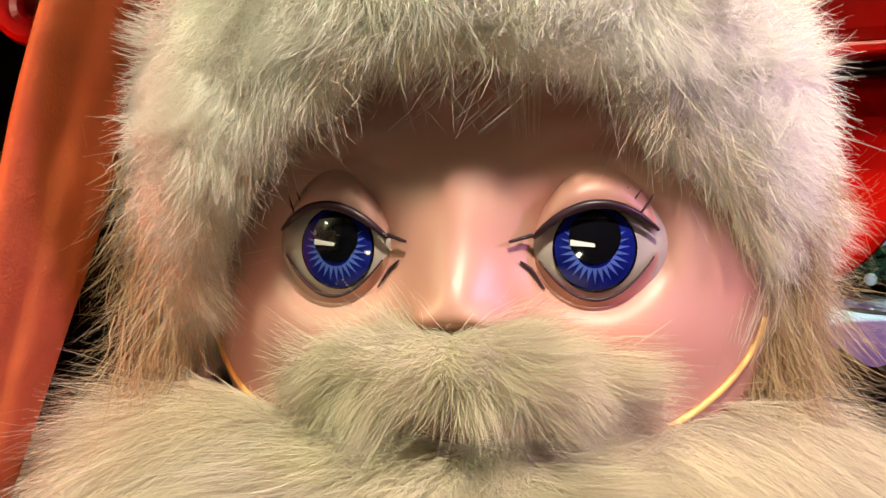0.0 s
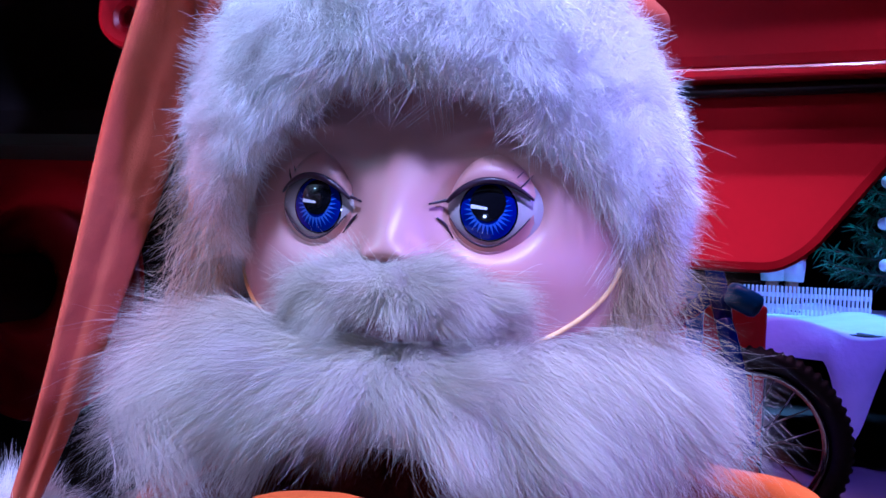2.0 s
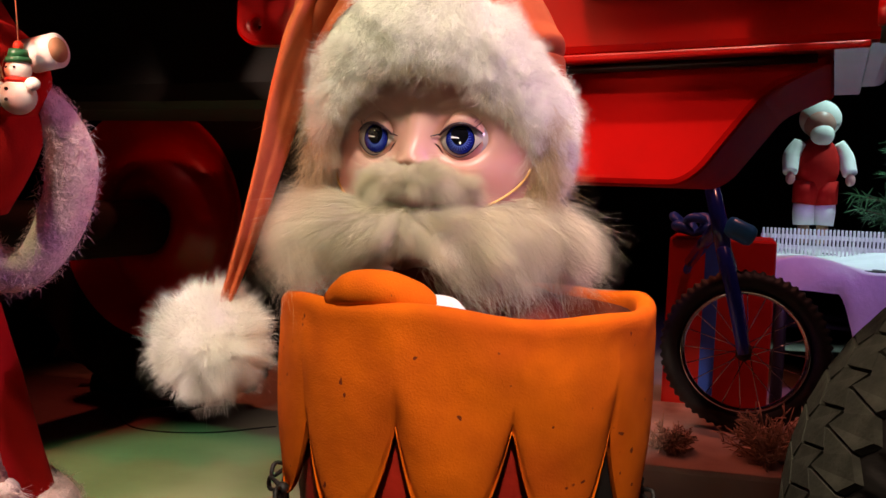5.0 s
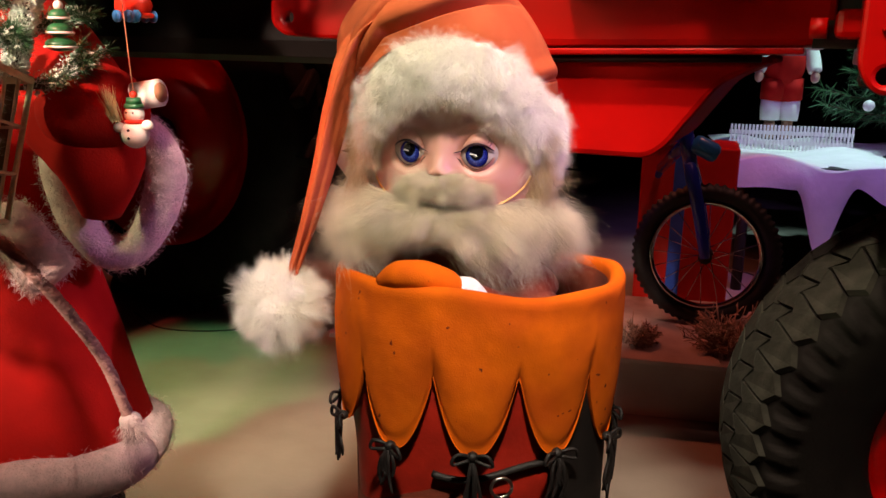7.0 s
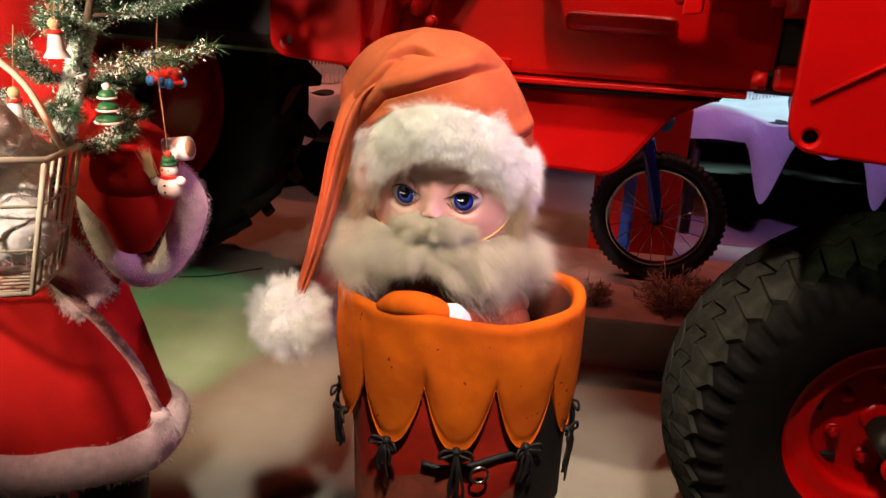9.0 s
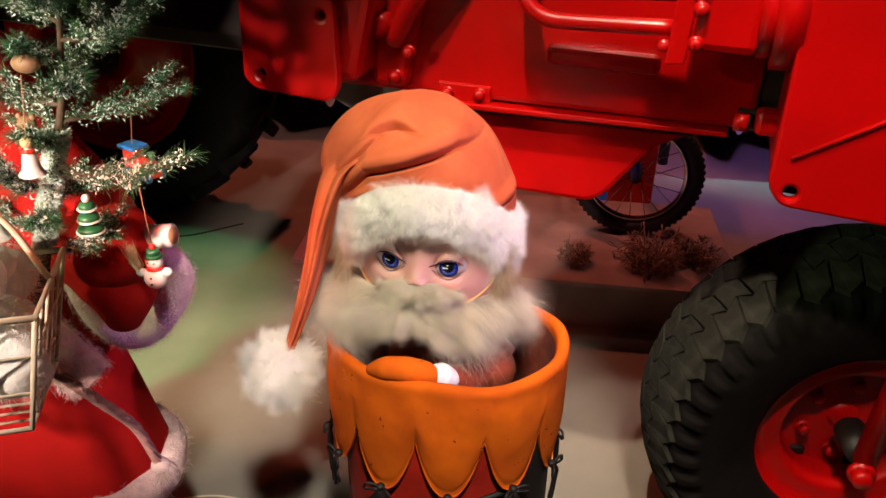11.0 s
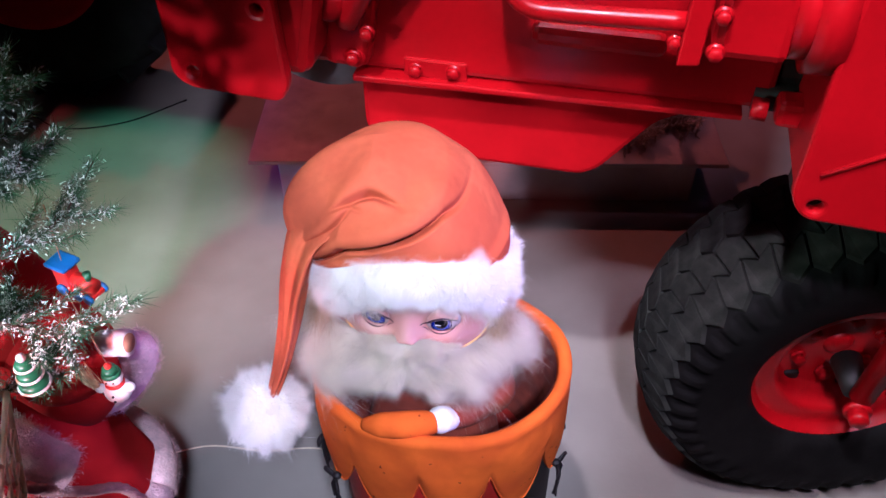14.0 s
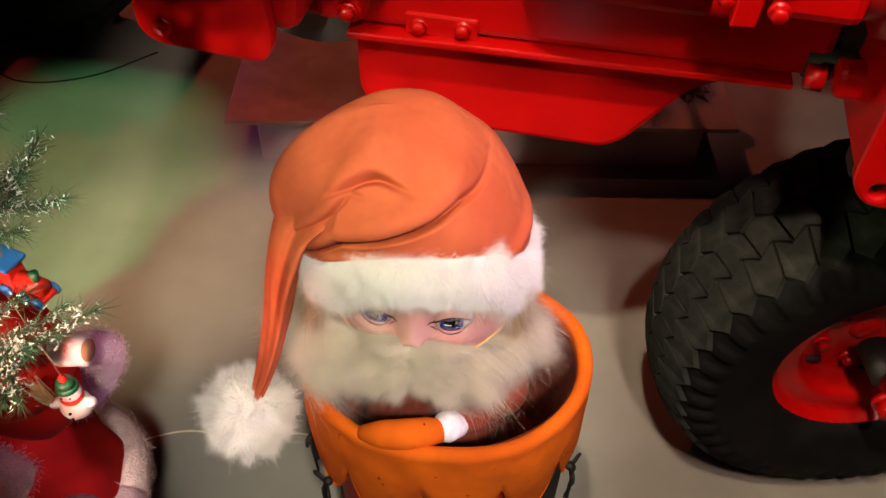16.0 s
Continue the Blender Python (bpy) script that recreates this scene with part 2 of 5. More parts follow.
class Shape:
    """Collects pieces of one mesh: vertices, faces, material slots."""

    def __init__(self):
        self.v, self.f, self.m, self.n, self.mats = [], [], [], 0, []

    def add(self, vf, mat):
        v, f = vf
        if mat not in self.mats:
            self.mats.append(mat)
        k = self.mats.index(mat)
        v = np.asarray(v, float).reshape(-1, 3)
        self.v.append(v)
        self.f += [tuple(i + self.n for i in q) for q in f] if not isinstance(f, np.ndarray) else (f + self.n).tolist()
        self.m += [k] * len(f)
        self.n += len(v)
        return self

    def mesh(self, name, smooth=True):
        me = bpy.data.meshes.new(name)
        me.from_pydata(np.concatenate(self.v).tolist(), [], self.f)
        for m in self.mats:
            me.materials.append(m)
        me.polygons.foreach_set("material_index", self.m)
        me.polygons.foreach_set("use_smooth", [smooth] * len(me.polygons))
        me.update()
        return me

    def thing(self, name, parent=None, label="", smooth=True, at=None):
        ob = new(name, self.mesh(name, smooth))
        if parent:
            ob.parent = parent
        if at is not None:
            ob.matrix_basis = at
        if label:
            ob["label"] = label
        return ob


def piece(name, vf, mat, parent=None, label="", smooth=True, at=None):
    return Shape().add(vf, mat).thing(name, parent, label, smooth, at)


def empty(name, x=0, y=0, z=0, rz=0):
    ob = new(name)
    ob.empty_display_size = 0.05
    ob.matrix_basis = pose(x, y, z, 0, 0, rz)
    return ob


def sheet(fn, nu, nv, wrap_u=False, wrap_v=False):
    """A grid of points fn(u, v) with u, v from 0 to 1."""
    us = np.linspace(0, 1, nu, endpoint=not wrap_u)
    vs = np.linspace(0, 1, nv, endpoint=not wrap_v)
    U, V = np.meshgrid(us, vs, indexing="ij")
    P = np.stack(np.broadcast_arrays(*fn(U, V)), -1).reshape(-1, 3)
    iu, iv = np.meshgrid(np.arange(nu if wrap_u else nu - 1), np.arange(nv if wrap_v else nv - 1), indexing="ij")
    a = iu * nv + iv
    b = ((iu + 1) % nu) * nv + iv
    c = ((iu + 1) % nu) * nv + (iv + 1) % nv
    d = iu * nv + (iv + 1) % nv
    return P, np.stack([a, b, c, d], -1).reshape(-1, 4)


def ball(c, r, nu=32, nv=20):
    c, r = np.array(c, float), np.broadcast_to(np.array(r, float), 3)
    tau = 2 * np.pi
    return sheet(lambda u, v: (c[0] + r[0] * np.sin(np.pi * v) * np.cos(tau * u), c[1] + r[1] * np.sin(np.pi * v) * np.sin(tau * u),
                               c[2] - r[2] * np.cos(np.pi * v)), nu, nv, wrap_u=True)


def spline(points, n):
    """A smooth line through the points."""
    p = np.array(points, float)
    k = len(p) - 1
    t = np.linspace(0, k, n)
    i = np.minimum(t.astype(int), k - 1)
    f = (t - i)[:, None]
    q = np.concatenate([[2 * p[0] - p[1]], p, [2 * p[-1] - p[-2]]])
    a, b, c, d = q[i], q[i + 1], q[i + 2], q[i + 3]
    return 0.5 * (2 * b + (c - a) * f + (2 * a - 5 * b + 4 * c - d) * f ** 2 + (3 * b - a - 3 * c + d) * f ** 3)


def tube(points, r, sides=10, n=None, ends=True):
    """A round bar along a line; r is one radius or one for each point."""
    p = spline(points, n) if n else np.array(points, float)
    r = np.interp(np.linspace(0, 1, len(p)), np.linspace(0, 1, np.size(r)), np.atleast_1d(r)) if np.size(r) > 1 else np.full(len(p), float(np.ravel(r)[0]))
    d = unit(np.gradient(p, axis=0))
    ref = np.array([0, 0, 1.0]) if abs(d[:, 2]).max() < 0.95 else np.array([0.31, 0.95, 0.05])
    s = unit(np.cross(d, ref))
    w = np.cross(s, d)
    a = np.linspace(0, 2 * np.pi, sides, endpoint=False)
    V = p[:, None] + r[:, None, None] * (np.cos(a)[None, :, None] * s[:, None] + np.sin(a)[None, :, None] * w[:, None])
    F = [(i * sides + j, i * sides + (j + 1) % sides, (i + 1) * sides + (j + 1) % sides, (i + 1) * sides + j)
         for i in range(len(p) - 1) for j in range(sides)]
    if ends:
        F += [tuple(range(sides))[::-1], tuple(range((len(p) - 1) * sides, len(p) * sides))]
    return V.reshape(-1, 3), F


def box(c, s, bevel=0.004, m=None, segs=2):
    """A block with rounded edges: centre, full size."""
    bm = bmesh.new()
    bmesh.ops.create_cube(bm, size=1.0)
    bmesh.ops.scale(bm, vec=s, verts=bm.verts)
    if bevel:
        bmesh.ops.bevel(bm, geom=bm.edges[:], offset=min(bevel, min(s) * 0.45), segments=segs, affect="EDGES", profile=0.5)
    v = np.array([x.co[:] for x in bm.verts])
    f = [tuple(x.index for x in q.verts) for q in bm.faces]
    bm.free()
    if m is not None:
        v = v @ np.array(m.to_3x3()).T
    return v + np.array(c), f


def slab(outline, y0, y1, bevel=0.006, holes=()):
    """A plate with the outline [(x, z)...] between two depths, edges rounded; holes: (x, z, r) as dark round recesses cut through."""
    bm = bmesh.new()
    outer = [bm.verts.new((x, y0, z)) for x, z in outline]
    edges = [bm.edges.new((outer[i], outer[(i + 1) % len(outer)])) for i in range(len(outer))]
    for hx, hz, hr in holes:
        ring = [bm.verts.new((hx + hr * math.cos(a), y0, hz + hr * math.sin(a))) for a in np.linspace(0, 2 * math.pi, 20, endpoint=False)]
        edges += [bm.edges.new((ring[i], ring[(i + 1) % 20])) for i in range(20)]
    bmesh.ops.triangle_fill(bm, use_beauty=True, use_dissolve=False, edges=edges)
    ext = bmesh.ops.extrude_face_region(bm, geom=bm.faces[:])
    bmesh.ops.translate(bm, vec=(0, y1 - y0, 0), verts=[g for g in ext["geom"] if isinstance(g, bmesh.types.BMVert)])
    bmesh.ops.recalc_face_normals(bm, faces=bm.faces)
    if bevel:
        sharp = [e for e in bm.edges if len(e.link_faces) == 2 and e.calc_face_angle(0) > 0.9]
        bmesh.ops.bevel(bm, geom=sharp, offset=bevel, segments=2, affect="EDGES", profile=0.5)
    bm.verts.index_update()
    v = np.array([x.co[:] for x in bm.verts])
    f = [tuple(x.index for x in q.verts) for q in bm.faces]
    bm.free()
    return v, f


def rounded(points, r, n=5):
    """An outline with its corners rounded by r (one value or one for each corner)."""
    p = np.array(points, float)
    out = []
    rs = np.broadcast_to(np.array(r, float), len(p))
    for i in range(len(p)):
        a, b, c = p[i - 1], p[i], p[(i + 1) % len(p)]
        k = min(rs[i], 0.45 * np.linalg.norm(a - b), 0.45 * np.linalg.norm(c - b))
        s, e = b + unit(a - b) * k, b + unit(c - b) * k
        for t in np.linspace(0, 1, n):
            out.append(tuple((1 - t) ** 2 * s + 2 * t * (1 - t) * b + t * t * e))
    return out


def hexbolt(c, r, h, way=(0, -1, 0)):
    """A hexagon bolt head with its washer, pointing along way."""
    way = unit(way)
    c = np.array(c, float)
    v1, f1 = tube([c, c + way * h * 0.3], r * 1.25, 18)
    v2, f2 = tube([c + way * h * 0.3, c + way * h * 0.85, c + way * h], [r, r, r * 0.86], 6)
    return np.concatenate([v1, v2]), f1 + [tuple(i + len(v1) for i in q) for q in f2]


RNG = np.random.default_rng(7)


def strands(roots, ways, length, width, droop=0.25, wild=0.25, segs=3, curl=0.0, clump=0, pull=0.5):
    """Hairs as tapered ribbons from roots along ways; droop pulls them down, wild scatters them, clump gathers their tips."""
    n = len(roots)
    L = (length * RNG.uniform(0.6, 1.25, n))[:, None]
    w = unit(ways + RNG.normal(0, wild, (n, 3)))
    bend = RNG.normal(0, 1, (n, 3)) * curl
    s = np.linspace(0, 1, segs + 1)
    P = roots[:, None] + w[:, None] * L[:, None] * s[None, :, None]
    P = P + (bend[:, None] + np.array([0, 0, -droop])) * L[:, None] * (s ** 2)[None, :, None]
    if clump:
        # hairs that start in one small cell lean towards one of them
        q = roots + 0.35 * clump * np.sin(roots[:, [1, 2, 0]] * 2.1 / clump) + RNG.normal(0, 0.18 * clump, (n, 3))
        cell = np.floor(q / clump).astype(np.int64)
        key = (cell[:, 0] * 73856093) ^ (cell[:, 1] * 19349663) ^ (cell[:, 2] * 83492791)
        _, first, group = np.unique(key, return_index=True, return_inverse=True)
        near = first[group.ravel()]
        P = P + (P[near] - P) * (pull * s ** 1.5)[None, :, None]
    side = unit(np.cross(w, RNG.normal(0, 1, (n, 3))))
    half = 0.5 * width * RNG.uniform(0.6, 1.3, n)[:, None] * np.array([1 - 0.85 * x ** 1.5 for x in s])[None]
    V = np.stack([P - side[:, None] * half[..., None], P + side[:, None] * half[..., None]], 2).reshape(-1, 3)
    k = (np.arange(n) * (segs + 1) * 2)[:, None] + (np.arange(segs) * 2)[None]
    F = np.stack([k, k + 1, k + 3, k + 2], -1).reshape(-1, 4)
    return V, F

# ---- the hall ----
TAU = 2 * math.pi


def floor_sheet():
    v, f = sheet(lambda u, v: (-6 + 12 * u, -4 + 11 * v, 0 * u), 41, 39)
    return piece("floor", (v, f), M_CONCRETE)


tagged(floor_sheet(), "worn grey concrete floor with stains", "floor", kind="structure")
for wall_name, c, s in (("wall_north", (0, 7.1, 1.8), (12.4, 0.2, 3.6)), ("wall_south", (0, -4.1, 1.8), (12.4, 0.2, 3.6)),
                        ("wall_west", (-6.1, 1.5, 1.8), (0.2, 11, 3.6)), ("wall_east", (6.1, 1.5, 1.8), (0.2, 11, 3.6))):
    tagged(piece(wall_name, box(c, s, 0), M_WALL, smooth=False), "dark wall of the display hall", "wall", kind="structure")
tagged(piece("ceiling", box((0, 1.5, 3.7), (12.4, 11.4, 0.2), 0), M_WALL, smooth=False), "black ceiling of the display hall", "ceiling", kind="structure")

# ---- boot with scalloped collar ----
PX, PY, PA, PB = 0.092, 0.250, 0.205, 0.168      # centre and half axes of the rim
RIM, VALLEY, TIP = 0.757, 0.640, 0.533
SCALLOPS = 11
PHASE = 0.045


def round_pot(a, grow, z):
    return PX + (PA + grow) * np.cos(a), PY + (PB + grow) * np.sin(a), z


def scallop(a):
    p = (a / TAU * SCALLOPS + PHASE) % 1
    f = np.abs(2 * p - 1)
    k = np.floor(a / TAU * SCALLOPS + PHASE)
    return TIP + 0.004 * np.sin(k * 2.4) + (VALLEY - TIP + 0.012 * np.sin(k * 1.7)) * f ** 2.3


def build_boot():
    boot = empty("boot", PX, PY, 0)
    off = np.array([PX, PY, 0])

    def collar(u, v):
        # outside from the hem up, over the rolled rim and down the inside
        a = TAU * u
        hem = scallop(a)
        o = np.clip(v / 0.55, 0, 1)
        t = np.clip((v - 0.55) / 0.15, 0, 1)
        i = np.clip((v - 0.70) / 0.30, 0, 1)
        wave = 0.004 * np.sin(3 * a + 0.8) + 0.0025 * np.sin(7 * a)
        pad = 0.0012 * np.sin(5 * a + 9 * o) * np.sin(3.1 * o) + 0.0007 * np.sin(17 * a + 7 * o) * o
        g = 0.004 + pad - 0.006 * (1 - o) + 0.010 * np.sin(np.pi * np.clip(o * 1.1, 0, 1)) * 0.5
        g = g * (v < 0.55) + (v >= 0.55) * (0.004 - 0.011 * (1 - np.cos(np.pi * t)) )
        z = hem + (RIM - 0.010 + wave - hem) * o + 0.011 * np.sin(np.pi * t) * (v >= 0.55) - 0.085 * i
        g = g - 0.004 * np.exp(-((o - 0.04) / 0.03) ** 2)
        x, y, z = round_pot(a, g, z)
        return x - off[0], y - off[1], z
    piece("collar", sheet(collar, 396, 44, wrap_u=True), M_COLLAR, boot, "orange felt collar with scalloped hem")

    def hem_back(u, v):
        a = TAU * u
        hem = scallop(a)
        g = -0.001 - 0.011 * v
        x, y, z = round_pot(a, g, hem + 0.004 * v + 0.06 * np.clip(v - 0.6, 0, 1))
        return x - off[0], y - off[1], z
    piece("collar_lining", sheet(hem_back, 396, 4, wrap_u=True), M_COLLAR, boot)

    def shaft(u, v):
        a = TAU * u
        z = 0.70 * (1 - v)
        grow = -0.014 - 0.050 * np.clip((0.60 - z) / 0.60, 0, 1) + 0.002 * np.sin(5 * a + 20 * v)
        grow = grow - 0.010 * np.clip((0.02 - z) / 0.02, 0, 1)
        x, y, z = round_pot(a, grow, z)
        return x - off[0], y - off[1], z
    piece("shaft", sheet(shaft, 96, 40, wrap_u=True), M_BOOT, boot, "dark red leather shaft")

    def lining(u, v):
        a = TAU * u
        x, y, z = round_pot(a, -0.020 - 0.01 * v, 0.745 - 0.42 * v)
        return x - off[0], y - off[1], z
    piece("lining", sheet(lining, 96, 12, wrap_u=True), M_INNER, boot, "brownish red lining, darkened for the shade in the boot")
    piece("bottom", ball((0, 0, 0.34), (PA - 0.03, PB - 0.03, 0.01), 32, 8), M_INNER, boot)

    # lacing: a strap round the shaft, a ring, knotted tassels under the hem
    ring_z = 0.505
    strap = [np.array(round_pot(a, -0.016, ring_z + 0.012 * math.sin(5 * a))) - off for a in np.linspace(math.radians(-100), math.radians(-15), 40)]
    piece("strap", tube(strap, 0.005, 8), M_LACE, boot, "thin dark leather strap")
    a0 = math.radians(-72)
    c = np.array(round_pot(a0, -0.002, 0.492)) - off
    tang = np.array([-math.sin(a0), math.cos(a0), 0])
    ring = [c + 0.014 * (math.cos(t) * tang + math.sin(t) * np.array([0, 0, 1])) for t in np.linspace(0, TAU, 24)]
    piece("ring", tube(ring, 0.0025, 8), M_STEEL, boot, "small steel ring")
    rng = np.random.default_rng(3)
    for k in range(SCALLOPS):
        a = ((k + 0.5) - PHASE) / SCALLOPS * TAU
        z0 = scallop(np.array(a)) + 0.004
        base = np.array(round_pot(a, 0.003, z0)) - off
        out = np.array([math.cos(a), math.sin(a), 0])
        sd = np.array([-math.sin(a), math.cos(a), 0])
        tas = Shape()
        tas.add(ball(base, (0.008, 0.008, 0.007), 12, 8), M_LACE)
        big = 1.5 if k in (0, 5, 8, 10) else 1.0
        for j in range(6):
            s = rng.uniform(-1, 1)
            n = rng.uniform(0.035, 0.075) * big
            pts = [base, base + out * 0.008 + sd * s * 0.012 - np.array([0, 0, 0.3 * n]), base + out * 0.007 + sd * (s * 0.018 + rng.normal(0, 0.004)) - np.array([0, 0, 0.7 * n]),
                   base + out * rng.uniform(0.003, 0.01) + sd * (s * 0.016 + rng.normal(0, 0.006)) - np.array([0, 0, n])]
            tas.add(tube(pts, [0.0028, 0.0026, 0.0028, 0.0018], 6, 12), M_LACE)
        for s in (-1, 1):
            pts = [base, base + out * 0.01 + sd * s * 0.02 + np.array([0, 0, 0.006]), base + out * 0.01 + sd * s * 0.026 - np.array([0, 0, 0.008]), base + out * 0.004 + sd * s * 0.004 - np.array([0, 0, 0.004])]
            tas.add(tube(pts, 0.0026, 6, 14), M_LACE)
        tas.thing("tassel", boot)
    # dark panel over the shaft, between the scallops on one side
    def dark_panel(u, v):
        a = math.radians(-52) + math.radians(44) * u
        x, y, z = round_pot(a, -0.008 + 0 * v, 0.685 - 0.30 * v)
        return x - off[0], y - off[1], z
    piece("dark_panel", sheet(dark_panel, 20, 12), M_LACE, boot, "black panel between the scallops")
    return boot


tagged(build_boot(), "tall red leather boot with orange scalloped felt collar and dark laces", "boot")

# ---- the doll ----
HX, HY, HZ = 0.046, 0.270, 0.912     # middle of the head


def face_y(x, z):
    """The front of the face, with sockets, nose and cheeks."""
    dx, dz = (x - HX) / 0.132, (z - HZ) / 0.150
    y = HY - 0.100 * np.sqrt(np.clip(1 - dx ** 2 - dz ** 2, 0, 1))
    for s in (-1, 1):
        ex = HX + s * 0.0485
        y = y + 0.011 * np.exp(-(((x - ex) / 0.0245) ** 2 + ((z - 0.923) / 0.0215) ** 2) ** 2)
        y = y - 0.004 * np.exp(-(((x - ex) / 0.028) ** 2 + ((z - 0.966) / 0.010) ** 2))
        y = y + 0.0040 * np.exp(-(((x - ex) / 0.020) ** 2 + ((z - 0.957 + 9 * (x - ex) ** 2) / 0.005) ** 2))
        y = y - 0.006 * np.exp(-(((x - HX - s * 0.062) / 0.030) ** 2 + ((z - 0.888) / 0.020) ** 2))
    dx, dz = x - HX, z - 0.8995
    lob = np.exp(-(np.abs(dx) / 0.0140) ** 2.4) * np.exp(-(dz / np.where(dz > 0, 0.019, 0.0070)) ** 2)
    y = y - 0.0160 * lob - 0.0050 * np.exp(-(dx / 0.014) ** 2 - ((z - 0.930) / 0.022) ** 2)
    y = y - 0.006 * np.exp(-(((np.abs(dx) - 0.0115) / 0.0055) ** 2 + ((z - 0.8975) / 0.006) ** 2))
    return y


def build_doll():
    doll = Shape()
    turn = radians(-8.0)

    def put(vf, mat):
        """Adds a piece of the face, turned a little to one side about the neck."""
        v = np.array(vf[0], float).reshape(-1, 3)
        x, y = v[:, 0] - HX, v[:, 1] - HY
        v[:, 0] = HX + 0.0146 + x * math.cos(turn) - y * math.sin(turn)
        v[:, 1] = HY + x * math.sin(turn) + y * math.cos(turn)
        doll.add((v, vf[1]), mat)

    def face(u, v):
        r, a = u ** 0.8, TAU * v
        x, z = HX + 0.130 * r * np.cos(a), HZ + 0.148 * r * np.sin(a)
        return x, face_y(x, z), z
    put(sheet(face, 110, 180, wrap_v=True), M_SKIN)
    doll.add(ball((HX + 0.006, HY + 0.030, HZ), (0.118, 0.085, 0.140), 40, 24), M_SKIN)
    # gilt rim of the mask along the jaw
    rim = []
    for a in np.linspace(math.radians(-172), math.radians(-8), 60):
        x, z = HX - 0.007 + 0.1205 * math.cos(a), 0.905 + 0.066 * math.sin(a)
        rim.append((x, float(face_y(np.array(x), np.array(z))) - 0.001, z))
    put(tube(rim, 0.0014, 6), M_GOLD)

    for s in (-1, 1):
        ex, ez = HX + s * 0.0485, 0.9235
        ey = float(face_y(np.array(ex), np.array(ez))) - 0.011 + 0.0155
        RX, RY, RZ = 0.0275, 0.0180, 0.0250

        def bulge(px, pz, lift=0.0, tall=RZ):
            return ey - RY * np.sqrt(np.clip(1 - (px / RX) ** 2 - (pz / tall) ** 2, 0, 1)) - lift + 0.20 * s * px

        def on_eye(px, pz, lift):
            return px + ex, bulge(px, pz, lift), pz + ez
        white, faces = ball((ex, ey, ez), (RX, RY, RZ), 40, 28)
        white[:, 1] += 0.20 * s * (white[:, 0] - ex)
        put((white, faces), M_EYEWHITE)
        ix, iz = 0.0020 * (1 if s < 0 else -0.3), -0.0006

        def disc(rad, lift, cx=ix, cz=iz):
            return sheet(lambda u, v: on_eye(cx + rad * u * np.cos(TAU * v), cz + 1.05 * rad * u * np.sin(TAU * v), lift), 8, 40, wrap_v=True)
        put(disc(0.0148, 0.0002), M_PUPIL)
        put(disc(0.0140, 0.0004), M_IRIS)
        for k in range(19):
            a = math.radians(-210 + 13.4 * k)
            ca, sa = math.cos(a), math.sin(a)
            tri = sheet(lambda u, v: on_eye(ix + (0.0068 + 0.0056 * u) * ca - (v - 0.5) * 0.0017 * (1 - u) * sa,
                                            iz + (0.0068 + 0.0056 * u) * sa + (v - 0.5) * 0.0017 * (1 - u) * ca, 0.0006), 6, 3)
            put(tri, M_SPIKE)
        put(disc(0.0090, 0.0008, ix, iz + 0.0042), M_PUPIL)
        put(sheet(lambda u, v: on_eye(ix - 0.0085 + 0.0085 * u, iz + 0.0012 - 0.0006 * u + (0.0021 - 0.0008 * u) * v, 0.0010), 8, 5), M_CATCH)

        # upper lid: a shell over the eyeball, its edge painted dark
        def lid_edge(u):
            px = (u - 0.5) * 2 * 0.0215
            return px, 0.0150 - 22.0 * px ** 2 - 0.06 * px * s * -1

        def lid(u, v):
            px, pz = lid_edge(u)
            k = np.sqrt(np.clip(1 - (px / 0.0222) ** 2, 0, 1))
            top = pz + 0.0005 + 0.0138 * k
            y0, y1 = bulge(px * 0.97, pz, 0.0020, 0.040), face_y(px + ex, top + ez) + 0.0006
            return px + ex, y0 * (1 - v) + y1 * v - 0.0042 * k * np.sin(np.pi * v) ** 0.8, pz + (top - pz) * v + ez
        put(sheet(lid, 40, 14), M_SKIN)

        def low_edge(px):
            return -0.0185 + 36 * px ** 2 + 0.04 * px * s

        def low(u, v):
            px = (u - 0.5) * 2 * 0.0215
            z = low_edge(px) - 0.007 * v
            return px + ex, bulge(px * 0.97, z, 0.0010, 0.034) + 0.003 * v, z + ez
        put(sheet(low, 40, 8), M_SKIN)

        def on_face(px, pz, lift=0.0012):
            return np.array((ex + px, min(float(face_y(np.array(ex + px), np.array(ez + pz))), float(bulge(px * 0.97, pz, 0.0016, 0.036))) - lift, ez + pz))
        line = [on_face(*[float(q) for q in lid_edge(np.array(t))], 0.0022) for t in np.linspace(0.0, 1.0, 26)]
        inner = -s
        line = line if inner > 0 else line[::-1]
        tail = [on_face(inner * (0.0215 + d), 0.0044 - 0.3 * d, 0.0030) for d in (0.001, 0.0035, 0.0065, 0.0085)]
        put(tube(line + tail, [0.0007, 0.0017, 0.0020, 0.0016, 0.0005], 6), M_LASH)
        lowline = [on_face(px, low_edge(px), 0.0004) for px in np.linspace(-0.0200, 0.0200, 18)]
        put(tube(lowline, [0.0003, 0.0008, 0.0003], 5), M_LASH)
        put(tube([on_face(inner * 0.0265, -0.0050), on_face(inner * 0.0225, -0.0085), on_face(inner * 0.018, -0.0150)], [0.0004, 0.0008, 0.0003], 5, 8), M_LASH)
        for k in range(4):
            b = -s * (0.001 + 0.0045 * k) * -1
            put(tube([on_face(b, 0.0150 - 20 * b * b + 0.0005), on_face(b + s * 0.003, 0.0185 - 16 * b * b), on_face(b + s * 0.0055, 0.0215 - 12 * b * b)], [0.0005, 0.0005, 0.0002], 5), M_LASH)

